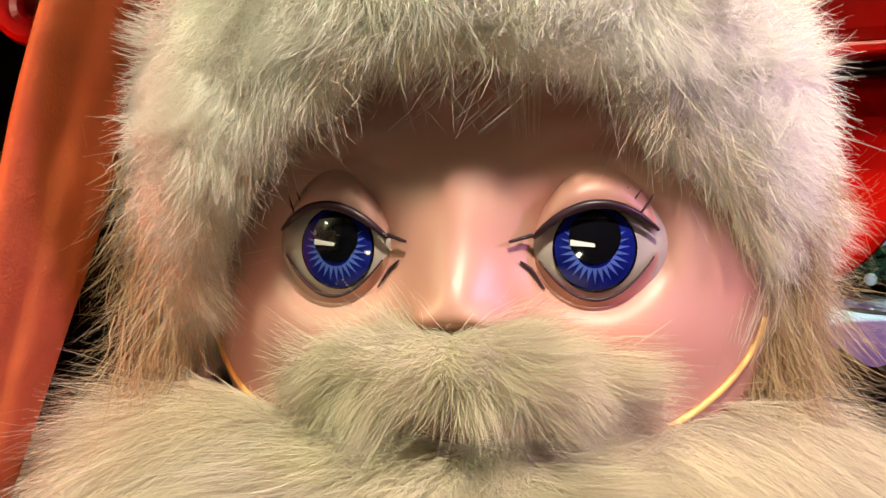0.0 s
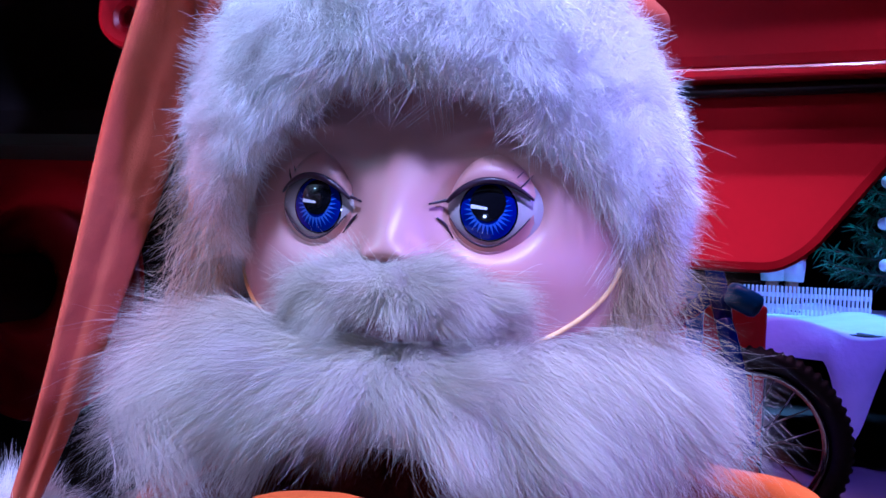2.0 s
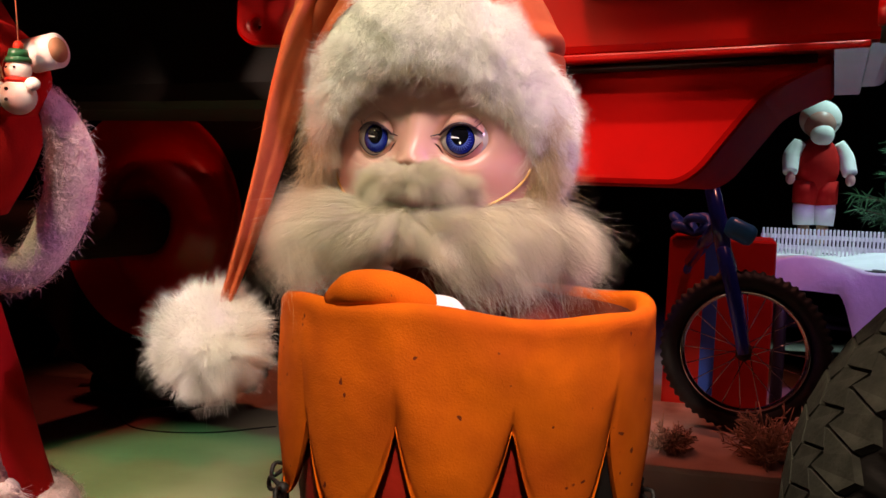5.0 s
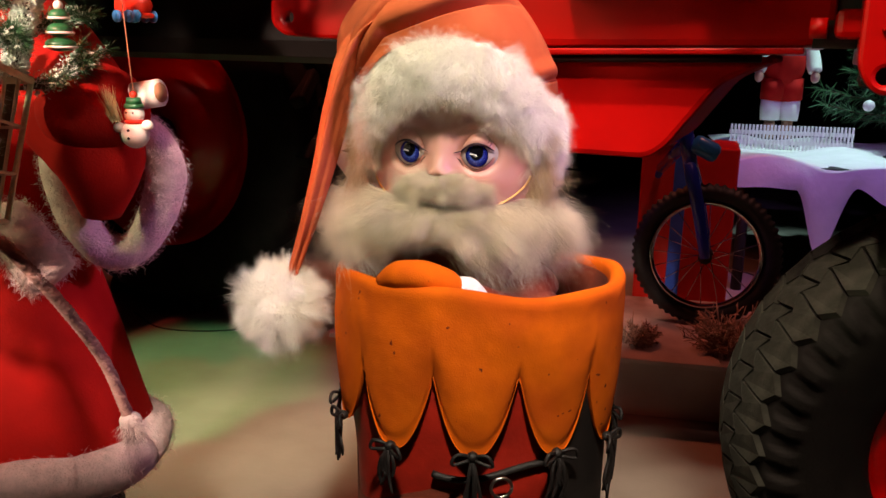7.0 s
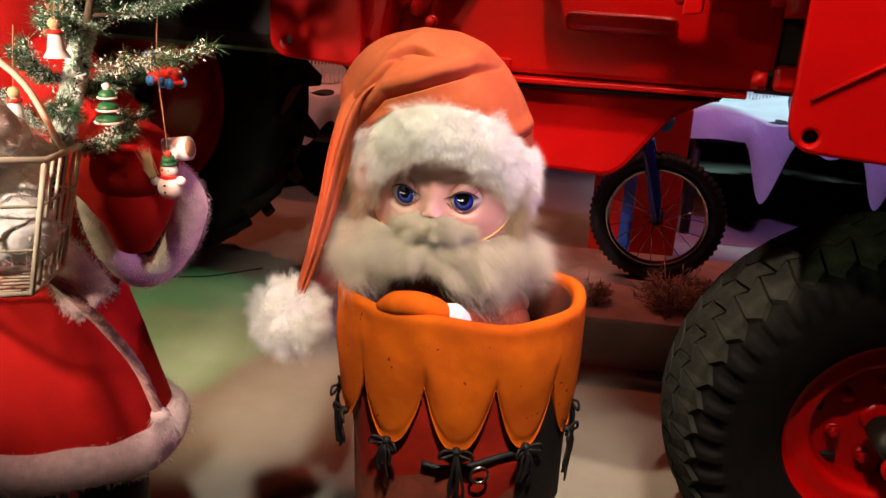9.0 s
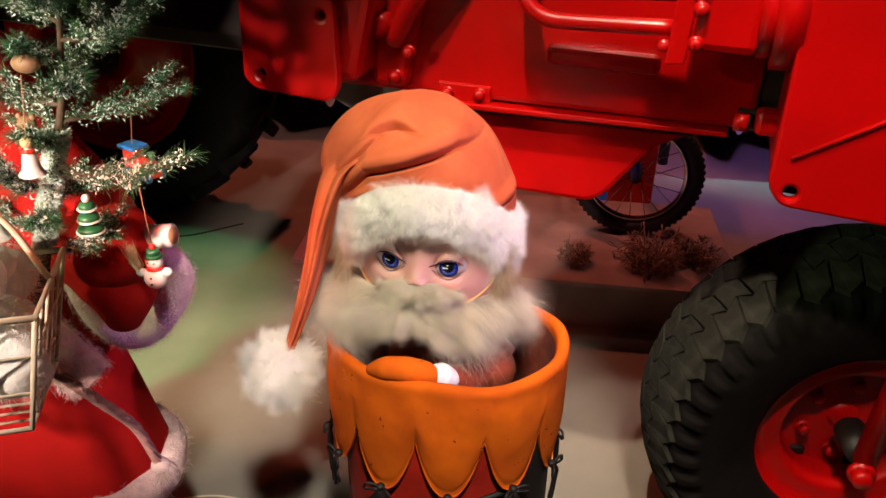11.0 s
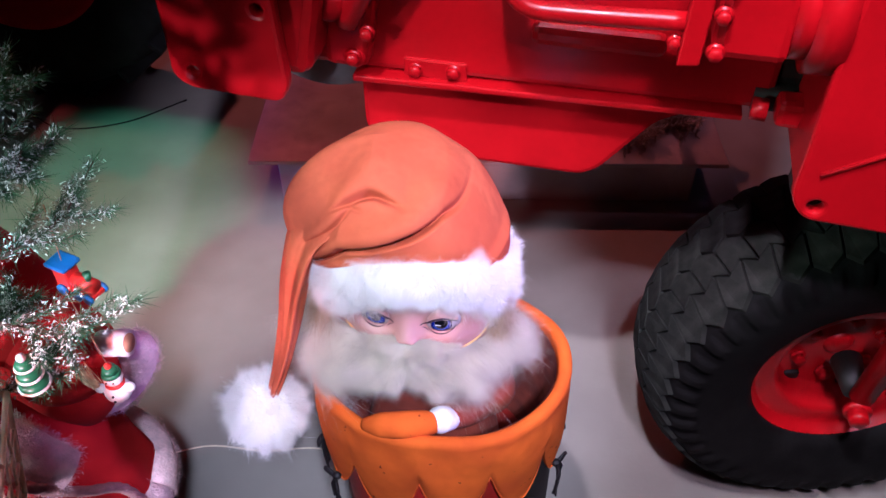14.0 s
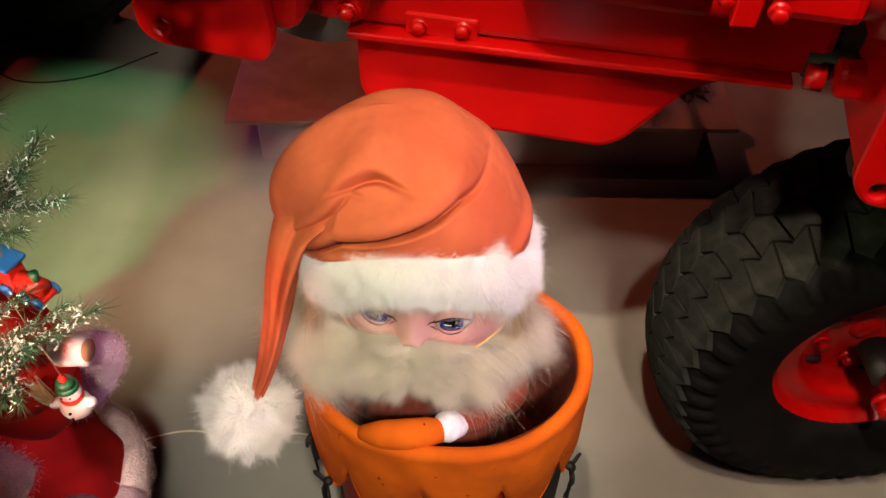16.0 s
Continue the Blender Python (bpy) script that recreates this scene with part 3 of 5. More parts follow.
    # body and one mittened arm inside the boot
    doll.add(sheet(lambda u, v: (HX + 0.03 + (0.05 + 0.085 * v ** 0.7) * np.cos(TAU * u) * (1 - 0.05 * np.sin(7 * TAU * u)), 0.275 + (0.05 + 0.055 * v ** 0.7) * np.sin(TAU * u), 0.84 - 0.46 * v), 48, 16, wrap_u=True), M_INNER)
    doll.add(tube([(-0.019, 0.118, 0.757), (0.006, 0.108, 0.770), (0.038, 0.108, 0.771), (0.066, 0.118, 0.761), (0.082, 0.128, 0.747)], [0.010, 0.0185, 0.0205, 0.0195, 0.016], 20, 26), M_COLLAR)
    doll.add(tube([(-0.009, 0.126, 0.746), (0.026, 0.112, 0.741), (0.061, 0.122, 0.741)], [0.006, 0.012, 0.010], 14, 14), M_COLLAR)
    doll.add(tube([(0.076, 0.122, 0.757), (0.092, 0.135, 0.746), (0.108, 0.150, 0.729)], [0.013, 0.0215, 0.018], 18, 14), M_FURBASE)
    doll.add(tube([(0.101, 0.148, 0.734), (0.146, 0.200, 0.704), (0.176, 0.260, 0.739)], [0.02, 0.032, 0.035], 16, 16), M_INNER)

    # second mitten, in the felt darkened for the shade in the boot
    doll.add(ball((0.165, 0.235, 0.700), (0.048, 0.050, 0.042), 24, 16), M_INNER)
    # beard: a padded crescent under the jaw with long hairs combed outward and down
    def crescent(u, v):
        t = 2 * u - 1
        a = TAU * v
        w = np.cos(t * np.pi / 2 * 0.93) ** 0.5
        cx, cy = HX + 0.152 * t, 0.180 + 0.085 * t ** 2
        cz = np.interp(np.abs(t), [0, 0.3, 0.46, 0.72, 0.88, 1], [0.835, 0.834, 0.834, 0.842, 0.836, 0.820])
        return cx + 0 * a, cy + 0.030 * w * np.cos(a), cz + (0.016 + 0.026 * np.abs(t)) * w * np.sin(a)
    doll.add(sheet(crescent, 60, 24, wrap_v=True), M_BEARD)
    n = 120000
    u = RNG.uniform(0.01, 0.99, n)
    v = RNG.uniform(0, 1, n)
    roots = np.stack(np.broadcast_arrays(*crescent(u, v)), -1)
    t = 2 * u - 1
    ways = np.stack([1.15 * np.sign(t) * np.abs(t) ** 0.5, -0.50 * np.maximum(np.cos(TAU * v) * -1, -0.2) - 0.12, -0.20 + 0.20 * np.sin(TAU * v) - 0.50 * np.abs(t) ** 1.3], -1)
    doll.add(strands(roots, unit(ways), 0.020 + 0.042 * np.abs(t) - 0.012 * np.abs(t) ** 4, 0.00030, 0.34, 0.28, 5, 0.46, 0.020, 0.52), M_BEARD)
    # side hair between the fur brim and the beard
    for s in (-1, 1):
        n = 6500 if s > 0 else 1500
        w = RNG.uniform(0, 1, n)
        roots = np.stack([HX + s * (0.112 + RNG.uniform(0, 0.028, n)), 0.205 + RNG.uniform(0, 0.045, n), 0.872 + 0.095 * w], -1)
        ways = np.stack([np.full(n, s * 0.25), np.full(n, -0.25), np.full(n, -1.0)], -1)
        doll.add(strands(roots, unit(ways), 0.034, 0.0004, 0.1, 0.32, 4, 0.4, 0.012, 0.6), M_SIDEHAIR)
    # loose locks hanging from the beard
    for x, y, z, dx, dz, k in ((-0.085, 0.175, 0.805, 0.030, -0.055, 300), (0.085, 0.170, 0.805, 0.050, -0.060, 380), (0.135, 0.175, 0.80, 0.03, -0.06, 300)):
        roots = np.array([x, y, z]) + RNG.normal(0, 0.012, (k, 3))
        doll.add(strands(roots, unit(np.tile([dx, -0.015, dz], (k, 1))), 0.062, 0.00030, 0.1, 0.16, 6, 0.3, 0.012, 0.7), M_BEARD)
    # moustache: two soft rolls under the nose
    for s in (-1, 1):
        def roll(u, v):
            a = TAU * v
            w = np.sin(np.pi * np.clip(0.24 + 0.74 * u, 0, 1)) ** 0.6
            cx = HX + s * (-0.003 + 0.062 * u)
            cz = 0.8850 + 0.002 * np.sin(np.pi * u) - 0.013 * u ** 1.5
            cy = 0.158 + 0.030 * u ** 2
            return cx + 0 * a, cy + 0.012 * w * np.cos(a), cz + 0.0100 * w * np.sin(a)
        put(sheet(roll, 28, 18, wrap_v=True), M_BEARD)
        n = 21000
        u, v = RNG.uniform(0.0, 1.0, n) ** 0.85, RNG.uniform(0, 1, n)
        roots = np.stack(np.broadcast_arrays(*roll(u, v)), -1)
        ways = np.stack([s * (0.75 + 0.3 * u), 0.55 * np.cos(TAU * v) * 0.6 - 0.1, -0.35 + 0.45 * np.sin(TAU * v)], -1)
        put(strands(roots, unit(ways), 0.0165, 0.00026, 0.35, 0.42, 4, 0.60, 0.010, 0.60), M_BEARD)
    return doll.thing("doll")


tagged(build_doll(), "pink vinyl doll with blue eyes and fluffy beard inside the boot", "doll")

# ---- hat ----
BX, BY = 0.053, 0.272


def brim_line(a):
    """Height of the middle of the brim round the head: high over the brow, low at the ears."""
    s = -np.sin(a)
    return 0.935 + np.where(s > 0, 0.106 * np.abs(s) ** 1.8, -0.03 * np.abs(s)) + 0.003 * np.sin(5 * a)


def brim_at(a, q, grow=0.0):
    """The fur brim: a soft ring round the head; a round the head, q round the roll."""
    rx, ry = 0.131, 0.118
    h = 0.060 - 0.017 * np.clip(-np.sin(a), 0, 1) ** 2
    th = 0.021
    cx, cy = BX + rx * np.cos(a), BY + ry * np.sin(a)
    o = np.cos(q) * (th + grow)
    return cx + o * np.cos(a), cy + o * np.sin(a), brim_line(a) + (h + grow) * np.sin(q)


def build_hat():
    hat = empty("fur_trimmed_hat", 0, 0, 0)

    def crown(u, v):
        a = TAU * u
        e = v * np.pi / 2
        cx, cy = BX - 0.018 * np.sin(e), BY + 0.015 * np.sin(e)
        swell = 1 + 0.05 * np.sin(np.pi * np.clip(v * 1.6, 0, 1))
        x, y = cx + 0.139 * swell * np.cos(e) ** 0.9 * np.cos(a), cy + 0.130 * swell * np.cos(e) ** 0.9 * np.sin(a)
        base = brim_line(a) + 0.033
        z = base + (1.166 - base) * np.sin(e)
        x = x - 0.044 * np.exp(-((a - 3.5) / 0.65) ** 2) * np.sin(np.pi * v) ** 0.7
        # one deep fold sweeps from the tail over the brow, a short arched one lies above it
        px, pz = x - BX, z
        front = np.clip(-np.sin(a) * 2 + 0.35, 0, 1)
        d1 = pz - np.interp(px, [-0.15, -0.081, -0.01, 0.047, 0.09], [1.00, 1.080, 1.106, 1.124, 1.122])
        run1 = np.clip((px + 0.15) * 14, 0, 1) * np.clip((0.085 - px) * 14, 0, 1)
        d2 = pz - (1.150 - 0.62 * np.sqrt((px + 0.050) ** 2 + 0.0003) * (0.725 - 0.275 * np.tanh((px + 0.05) / 0.012)))
        run2 = np.clip((px + 0.10) * 22, 0, 1) * np.clip((0.0 - px) * 22, 0, 1)
        d3 = pz - (1.010 + 0.12 * px)
        run3 = np.clip((px - 0.075) * 20, 0, 1)
        d4 = pz - np.interp(px, [-0.16, -0.11, -0.07], [1.03, 1.085, 1.13])
        run4 = np.clip((px + 0.165) * 25, 0, 1) * np.clip((-0.05 - px) * 25, 0, 1)
        d5 = pz - np.interp(px, [-0.15, -0.08, -0.02], [0.985, 1.035, 1.055])
        run5 = np.clip((px + 0.15) * 20, 0, 1) * np.clip((-0.02 - px) * 20, 0, 1)
        lift = 0.0
        for d, run, amp, wid in ((d1, run1, 0.016, 0.017), (d2, run2, 0.012, 0.013), (d3, run3, 0.008, 0.013), (d4, run4, 0.007, 0.013), (d5, run5, 0.008, 0.013)):
            lift = lift + amp * run * front * (np.exp(-((d - 0.6 * wid) / wid) ** 2) - 1.5 * np.exp(-((d + 0.25 * wid) / (0.20 * wid)) ** 2))
        lift = lift + 0.0012 * np.sin(5 * a + 12 * v) * np.sin(np.pi * v) ** 2
        nx, ny, nz = np.cos(e) * np.cos(a), np.cos(e) * np.sin(a), 0.25 + 0.75 * np.sin(e)
        return x + lift * nx, y + lift * ny, z + lift * nz
    piece("crown", sheet(crown, 420, 240, wrap_u=True), M_HAT, hat, "orange-red felt crown gathered in folds")

    def tail(u, v):
        s, a = u, TAU * v
        line = spline([(-0.030, 0.235, 1.112), (-0.080, 0.228, 1.068), (-0.106, 0.214, 0.99), (-0.124, 0.200, 0.90), (-0.147, 0.193, 0.81), (-0.171, 0.190, 0.735)], 80)
        i = s * 79
        c = np.stack([np.interp(i, np.arange(80), line[:, k]) for k in range(3)], -1)
        w = np.interp(s, [0, 0.12, 0.3, 0.5, 0.75, 1], [0.034, 0.060, 0.058, 0.044, 0.026, 0.011])
        th = np.interp(s, [0, 0.3, 0.6, 1], [0.030, 0.022, 0.016, 0.009])
        pleat = 1 + 0.16 * np.sin(4 * a + 3 * s) + 0.07 * np.sin(7 * a)
        return c[..., 0] + th * np.cos(a) * pleat - 0.15 * w * np.sin(a), c[..., 1] + w * np.sin(a) * pleat, c[..., 2] + 0.35 * th * np.cos(a)
    piece("tail", sheet(tail, 90, 64, wrap_v=True), M_HAT, hat, "long folded felt tail")

    brim = Shape().add(sheet(lambda u, v: brim_at(TAU * u, TAU * v, -0.0015), 120, 28, wrap_u=True, wrap_v=True), M_FURBASE)
    n = 200000
    a, q = RNG.uniform(0, TAU, n), RNG.uniform(-2.0, 2.0, n)
    a = np.where(RNG.uniform(0, 1, n) < 0.35, RNG.uniform(math.radians(190), math.radians(350), n), a)
    p0 = np.stack(brim_at(a, q, -0.002), -1)
    p1 = np.stack(brim_at(a, q, 0.01), -1)
    out = unit(p1 - p0)
    flow = np.stack([-np.sin(a) * np.sin(9 * a + 3 * q), np.cos(a) * np.sin(9 * a + 3 * q), 0.5 * np.sin(7 * a + 1.0) - 0.75], -1)
    ways = unit(0.50 * out + 0.75 * flow)
    brim.add(strands(p0, ways, 0.0115, 0.00044, 0.10, 0.40, 4, 0.60, 0.0130, 0.42), M_FUR)
    m = 3600
    a = RNG.uniform(math.radians(200), math.radians(340), m)
    p0 = np.stack(brim_at(a, np.full(m, -1.35) + RNG.normal(0, 0.2, m), -0.004), -1)
    brim.add(strands(p0, unit(np.stack([0.5 * np.sin(14 * a), np.full(m, -0.35), np.full(m, -1.0)], -1)), 0.019, 0.0004, 0.2, 0.4, 5, 0.8, 0.010, 0.75), M_BEARD)
    brim.thing("brim", hat, "thick white fur brim")

    c = np.array([-0.190, 0.192, 0.690])
    pom = Shape().add(ball(c, 0.053, 40, 28), M_FURBASE)
    n = 42000
    d = unit(RNG.normal(0, 1, (n, 3)))
    pom.add(strands(c + d * 0.050, unit(d + 0.35 * np.sin(d[:, [1, 2, 0]] * 7)), 0.018, 0.00060, 0.15, 0.34, 4, 0.6, 0.010, 0.55), M_FUR)
    pom.thing("pompom", hat, "round white fur pompom")
    return hat


tagged(build_hat(), "orange-red felt hat with white fur brim and pompom on the doll", "hat")

# ---- tractor ----
TR = pose(0, 0.590, 0, 0, 0, -12.0)


def build_tractor():
    tr = empty("tractor", 0, 0.590, 0, -12.0)
    # engine block: side wall, ledge of the sump flange, oil sump
    piece("engine_block", slab(rounded([(-0.20, 1.062), (0.60, 1.075), (0.60, 1.60), (-0.20, 1.60)], 0.02), 0.010, 0.50, 0.012), M_RED, tr, smooth=False)
    piece("sump_flange", slab(rounded([(-0.06, 1.048), (0.56, 1.064), (0.56, 1.074), (-0.06, 1.060)], 0.003), -0.010, 0.52, 0.003), M_RED, tr, smooth=False)
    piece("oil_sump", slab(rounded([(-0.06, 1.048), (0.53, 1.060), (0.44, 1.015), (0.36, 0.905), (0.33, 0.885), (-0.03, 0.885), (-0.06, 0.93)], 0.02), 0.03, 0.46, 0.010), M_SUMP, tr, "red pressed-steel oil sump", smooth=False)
    # dark line along the underside of the sump flange
    piece("flange_dark_line", tube([(-0.04, 0.016, 1.042), (0.50, 0.016, 1.056)], 0.006, 8), M_DARKIRON, tr)
    for lx, z in ((0.045, 1.075), (0.108, 1.079)):
        piece("bolt", hexbolt((lx, 0.008, z), 0.0105, 0.014), M_RED, tr)
    piece("bolt_plate", box((0.077, 0.008, 1.079), (0.105, 0.008, 0.034), 0.004), M_RED, tr, smooth=False)
    # cast side plate with two holes, and the housing behind it
    plate = rounded([(-0.318, 1.095), (-0.292, 1.075), (-0.138, 1.068), (-0.122, 1.10), (-0.130, 1.262), (-0.312, 1.275)], [0.02, 0.02, 0.025, 0.02, 0.02, 0.02])
    piece("side_plate", slab(plate, -0.125, -0.100, 0.007, [(-0.280, 1.107, 0.009), (-0.155, 1.225, 0.009)]), M_RED, tr, "red cast plate with two bolt holes", smooth=False)
    piece("gear_housing", slab(rounded([(-0.40, 1.28), (-0.13, 1.265), (-0.08, 1.30), (-0.06, 1.6), (-0.40, 1.6)], 0.03), -0.150, 0.40, 0.03), M_RED, tr, smooth=False)
    piece("housing_lug", slab(rounded([(-0.34, 1.12), (-0.10, 1.10), (-0.06, 1.30), (-0.34, 1.30)], 0.02), -0.098, 0.40, 0.02), M_RED, tr, smooth=False)
    piece("housing_shoulder", tube([(-0.36, -0.10, 1.285), (-0.14, -0.105, 1.285), (-0.10, -0.06, 1.30)], [0.028, 0.034, 0.03], 18, 20), M_RED, tr)
    for x, y, z, r in ((-0.075, -0.05, 1.20, 0.024), (-0.02, -0.03, 1.27, 0.020), (0.0, -0.03, 1.30, 0.022), (-0.05, -0.02, 1.10, 0.018)):
        piece("boss", tube([(x, 0.03, z), (x, y, z), (x, y - 0.006, z)], [r, r, r * 0.7], 20), M_RED, tr)
    piece("bolt", hexbolt((-0.048, -0.024, 1.105), 0.0105, 0.016), M_RED, tr)
    piece("bolt", hexbolt((-0.02, -0.03, 1.155), 0.010, 0.016), M_RED, tr)
    piece("casting_web", slab(rounded([(-0.10, 1.08), (-0.03, 1.08), (0.02, 1.38), (-0.10, 1.38)], 0.015), -0.020, 0.06, 0.012), M_RED, tr, smooth=False)
    piece("casting_rib", tube([(-0.055, -0.03, 1.17), (0.01, -0.045, 1.285), (0.07, -0.025, 1.34)], [0.020, 0.022, 0.018], 14, 16), M_RED, tr)
    piece("flywheel_housing", tube([(-0.13, 0.05, 1.16), (-0.13, 0.42, 1.16)], 0.165, 40), M_GREASE, tr, "greasy grey housing under the engine")
    # foot rail and axle arm running towards the rear wheel
    piece("axle_arm", box((-0.98, 0.10, 1.36), (1.25, 0.22, 0.13), 0.03), M_RED, tr, smooth=False)
    piece("arm_underside", box((-0.98, 0.10, 1.283), (1.24, 0.18, 0.03), 0.008), M_GREASE, tr, smooth=False)
    piece("bolt", hexbolt((-0.43, -0.02, 1.335), 0.011, 0.016), M_RED, tr)
    # two bent pipes and their clamp bracket
    for z, r, k in ((1.252, 0.0135, 0.0), (1.306, 0.0135, 0.0)):
        pts = [(0.185, 0.02, z + 0.14), (0.188, -0.045, z + 0.085), (0.200, -0.074, z + 0.030), (0.232, -0.080, z + 0.002), (0.285, -0.081, z - 0.002), (0.445, -0.082, z + 0.005)]
        piece("pipe", tube(pts, r, 16, 50), M_RED, tr, "glossy bent pipe painted red")
    piece("pipe_bracket", slab(rounded([(0.441, 1.203), (0.471, 1.207), (0.480, 1.45), (0.450, 1.45)], 0.004), -0.108, -0.070, 0.003), M_RED, tr, smooth=False)
    piece("bolt", hexbolt((0.434, -0.085, 1.228), 0.0085, 0.012), M_RED, tr)
    piece("pad", box((0.33, -0.006, 1.175), (0.20, 0.03, 0.035), 0.012), M_RED, tr, smooth=False)
    # steering box ahead of the bracket
    piece("steering_box", box((0.527, -0.085, 1.300), (0.098, 0.10, 0.130), 0.014), M_RED, tr, smooth=False)
    piece("steering_cover", tube([(0.570, -0.07, 1.305), (0.600, -0.07, 1.307)], 0.082, 36), M_RED, tr)
    piece("cover_flange", tube([(0.592, -0.07, 1.307), (0.632, -0.07, 1.309)], 0.100, 36), M_RED, tr)
    for x, z in ((0.484, 1.248), (0.484, 1.300), (0.484, 1.350)):
        piece("bolt", hexbolt((x, -0.135, z), 0.010, 0.016), M_RED, tr)
    # tie rod end and bolt between block and bracket
    piece("rod_end", tube([(0.565, -0.028, 1.102), (0.588, -0.03, 1.102)], 0.017, 6), M_RED, tr)
    piece("tie_rod", box((0.640, -0.03, 1.108), (0.085, 0.045, 0.042), 0.010), M_RED, tr, smooth=False)
    piece("rod_core", tube([(0.57, 0.02, 1.095), (0.75, 0.02, 1.095)], 0.022, 14), M_DARKIRON, tr)
    # front frame plate with its hole
    front = rounded([(0.628, 1.045), (0.652, 1.012), (1.25, 0.985), (1.25, 1.60), (0.655, 1.60), (0.628, 1.30)], [0.02, 0.03, 0.02, 0.02, 0.02, 0.03])
    piece("front_plate", slab(front, -0.160, -0.135, 0.006, [(0.664, 1.037, 0.0115)]), M_RED, tr, "thick red front frame plate with a bolt hole", smooth=False)
    piece("plate_rib", tube([(0.655, -0.161, 1.095), (0.80, -0.162, 1.19), (1.05, -0.163, 1.35)], 0.004, 8), M_RED, tr)
    piece("plate_web", slab(rounded([(0.632, 1.05), (0.66, 1.05), (0.66, 1.6), (0.632, 1.6)], 0.004), -0.136, 0.10, 0.003), M_RED, tr, smooth=False)
    # block added to keep the gap ahead of the engine dark
    piece("dark_gap_block", box((0.68, 0.27, 1.36), (0.20, 0.50, 0.50), 0.02), M_DARKIRON, tr, smooth=False)
    # dark block added behind the bolt hole in place of the shade there
    piece("hole_shade_block", box((0.664, -0.10, 1.045), (0.06, 0.05, 0.05), 0.01), M_DARKIRON, tr, smooth=False)
    piece("axle_beam", box((0.95, 0.12, 1.10), (0.60, 0.22, 0.16), 0.02), M_DARKIRON, tr, smooth=False)
    piece("king_pin", tube([(0.985, 0.02, 1.05), (0.960, 0.025, 0.70), (0.940, 0.035, 0.42)], [0.030, 0.026, 0.024], 18), M_RED, tr, "red steering arm")
    piece("pin_bolt", hexbolt((0.937, 0.020, 0.400), 0.022, 0.034), M_RED, tr)
    piece("front_hub", tube([(0.930, 0.05, 0.42), (0.920, 0.13, 0.42)], [0.024, 0.032], 24), M_DARKIRON, tr)
    piece("far_frame", box((0.35, 0.55, 1.25), (1.6, 0.08, 0.30), 0.02), M_DARKIRON, tr, smooth=False)
    piece("rear_axle", tube([(-1.75, -0.3, 0.68), (-1.75, 1.30, 0.68)], 0.10, 24), M_DARKIRON, tr)
    # near-black instead of red, to carry the darkness around the gearbox
    piece("gearbox", box((-1.0, 0.45, 1.22), (1.9, 0.42, 0.40), 0.05), M_DARKIRON, tr, smooth=False)
    build_wheel(tr, 0.905, 0.180, 0.425, 0.425, 0.28, 0.205, 44, 14.0)
    build_rear_wheel(tr)
    return tr


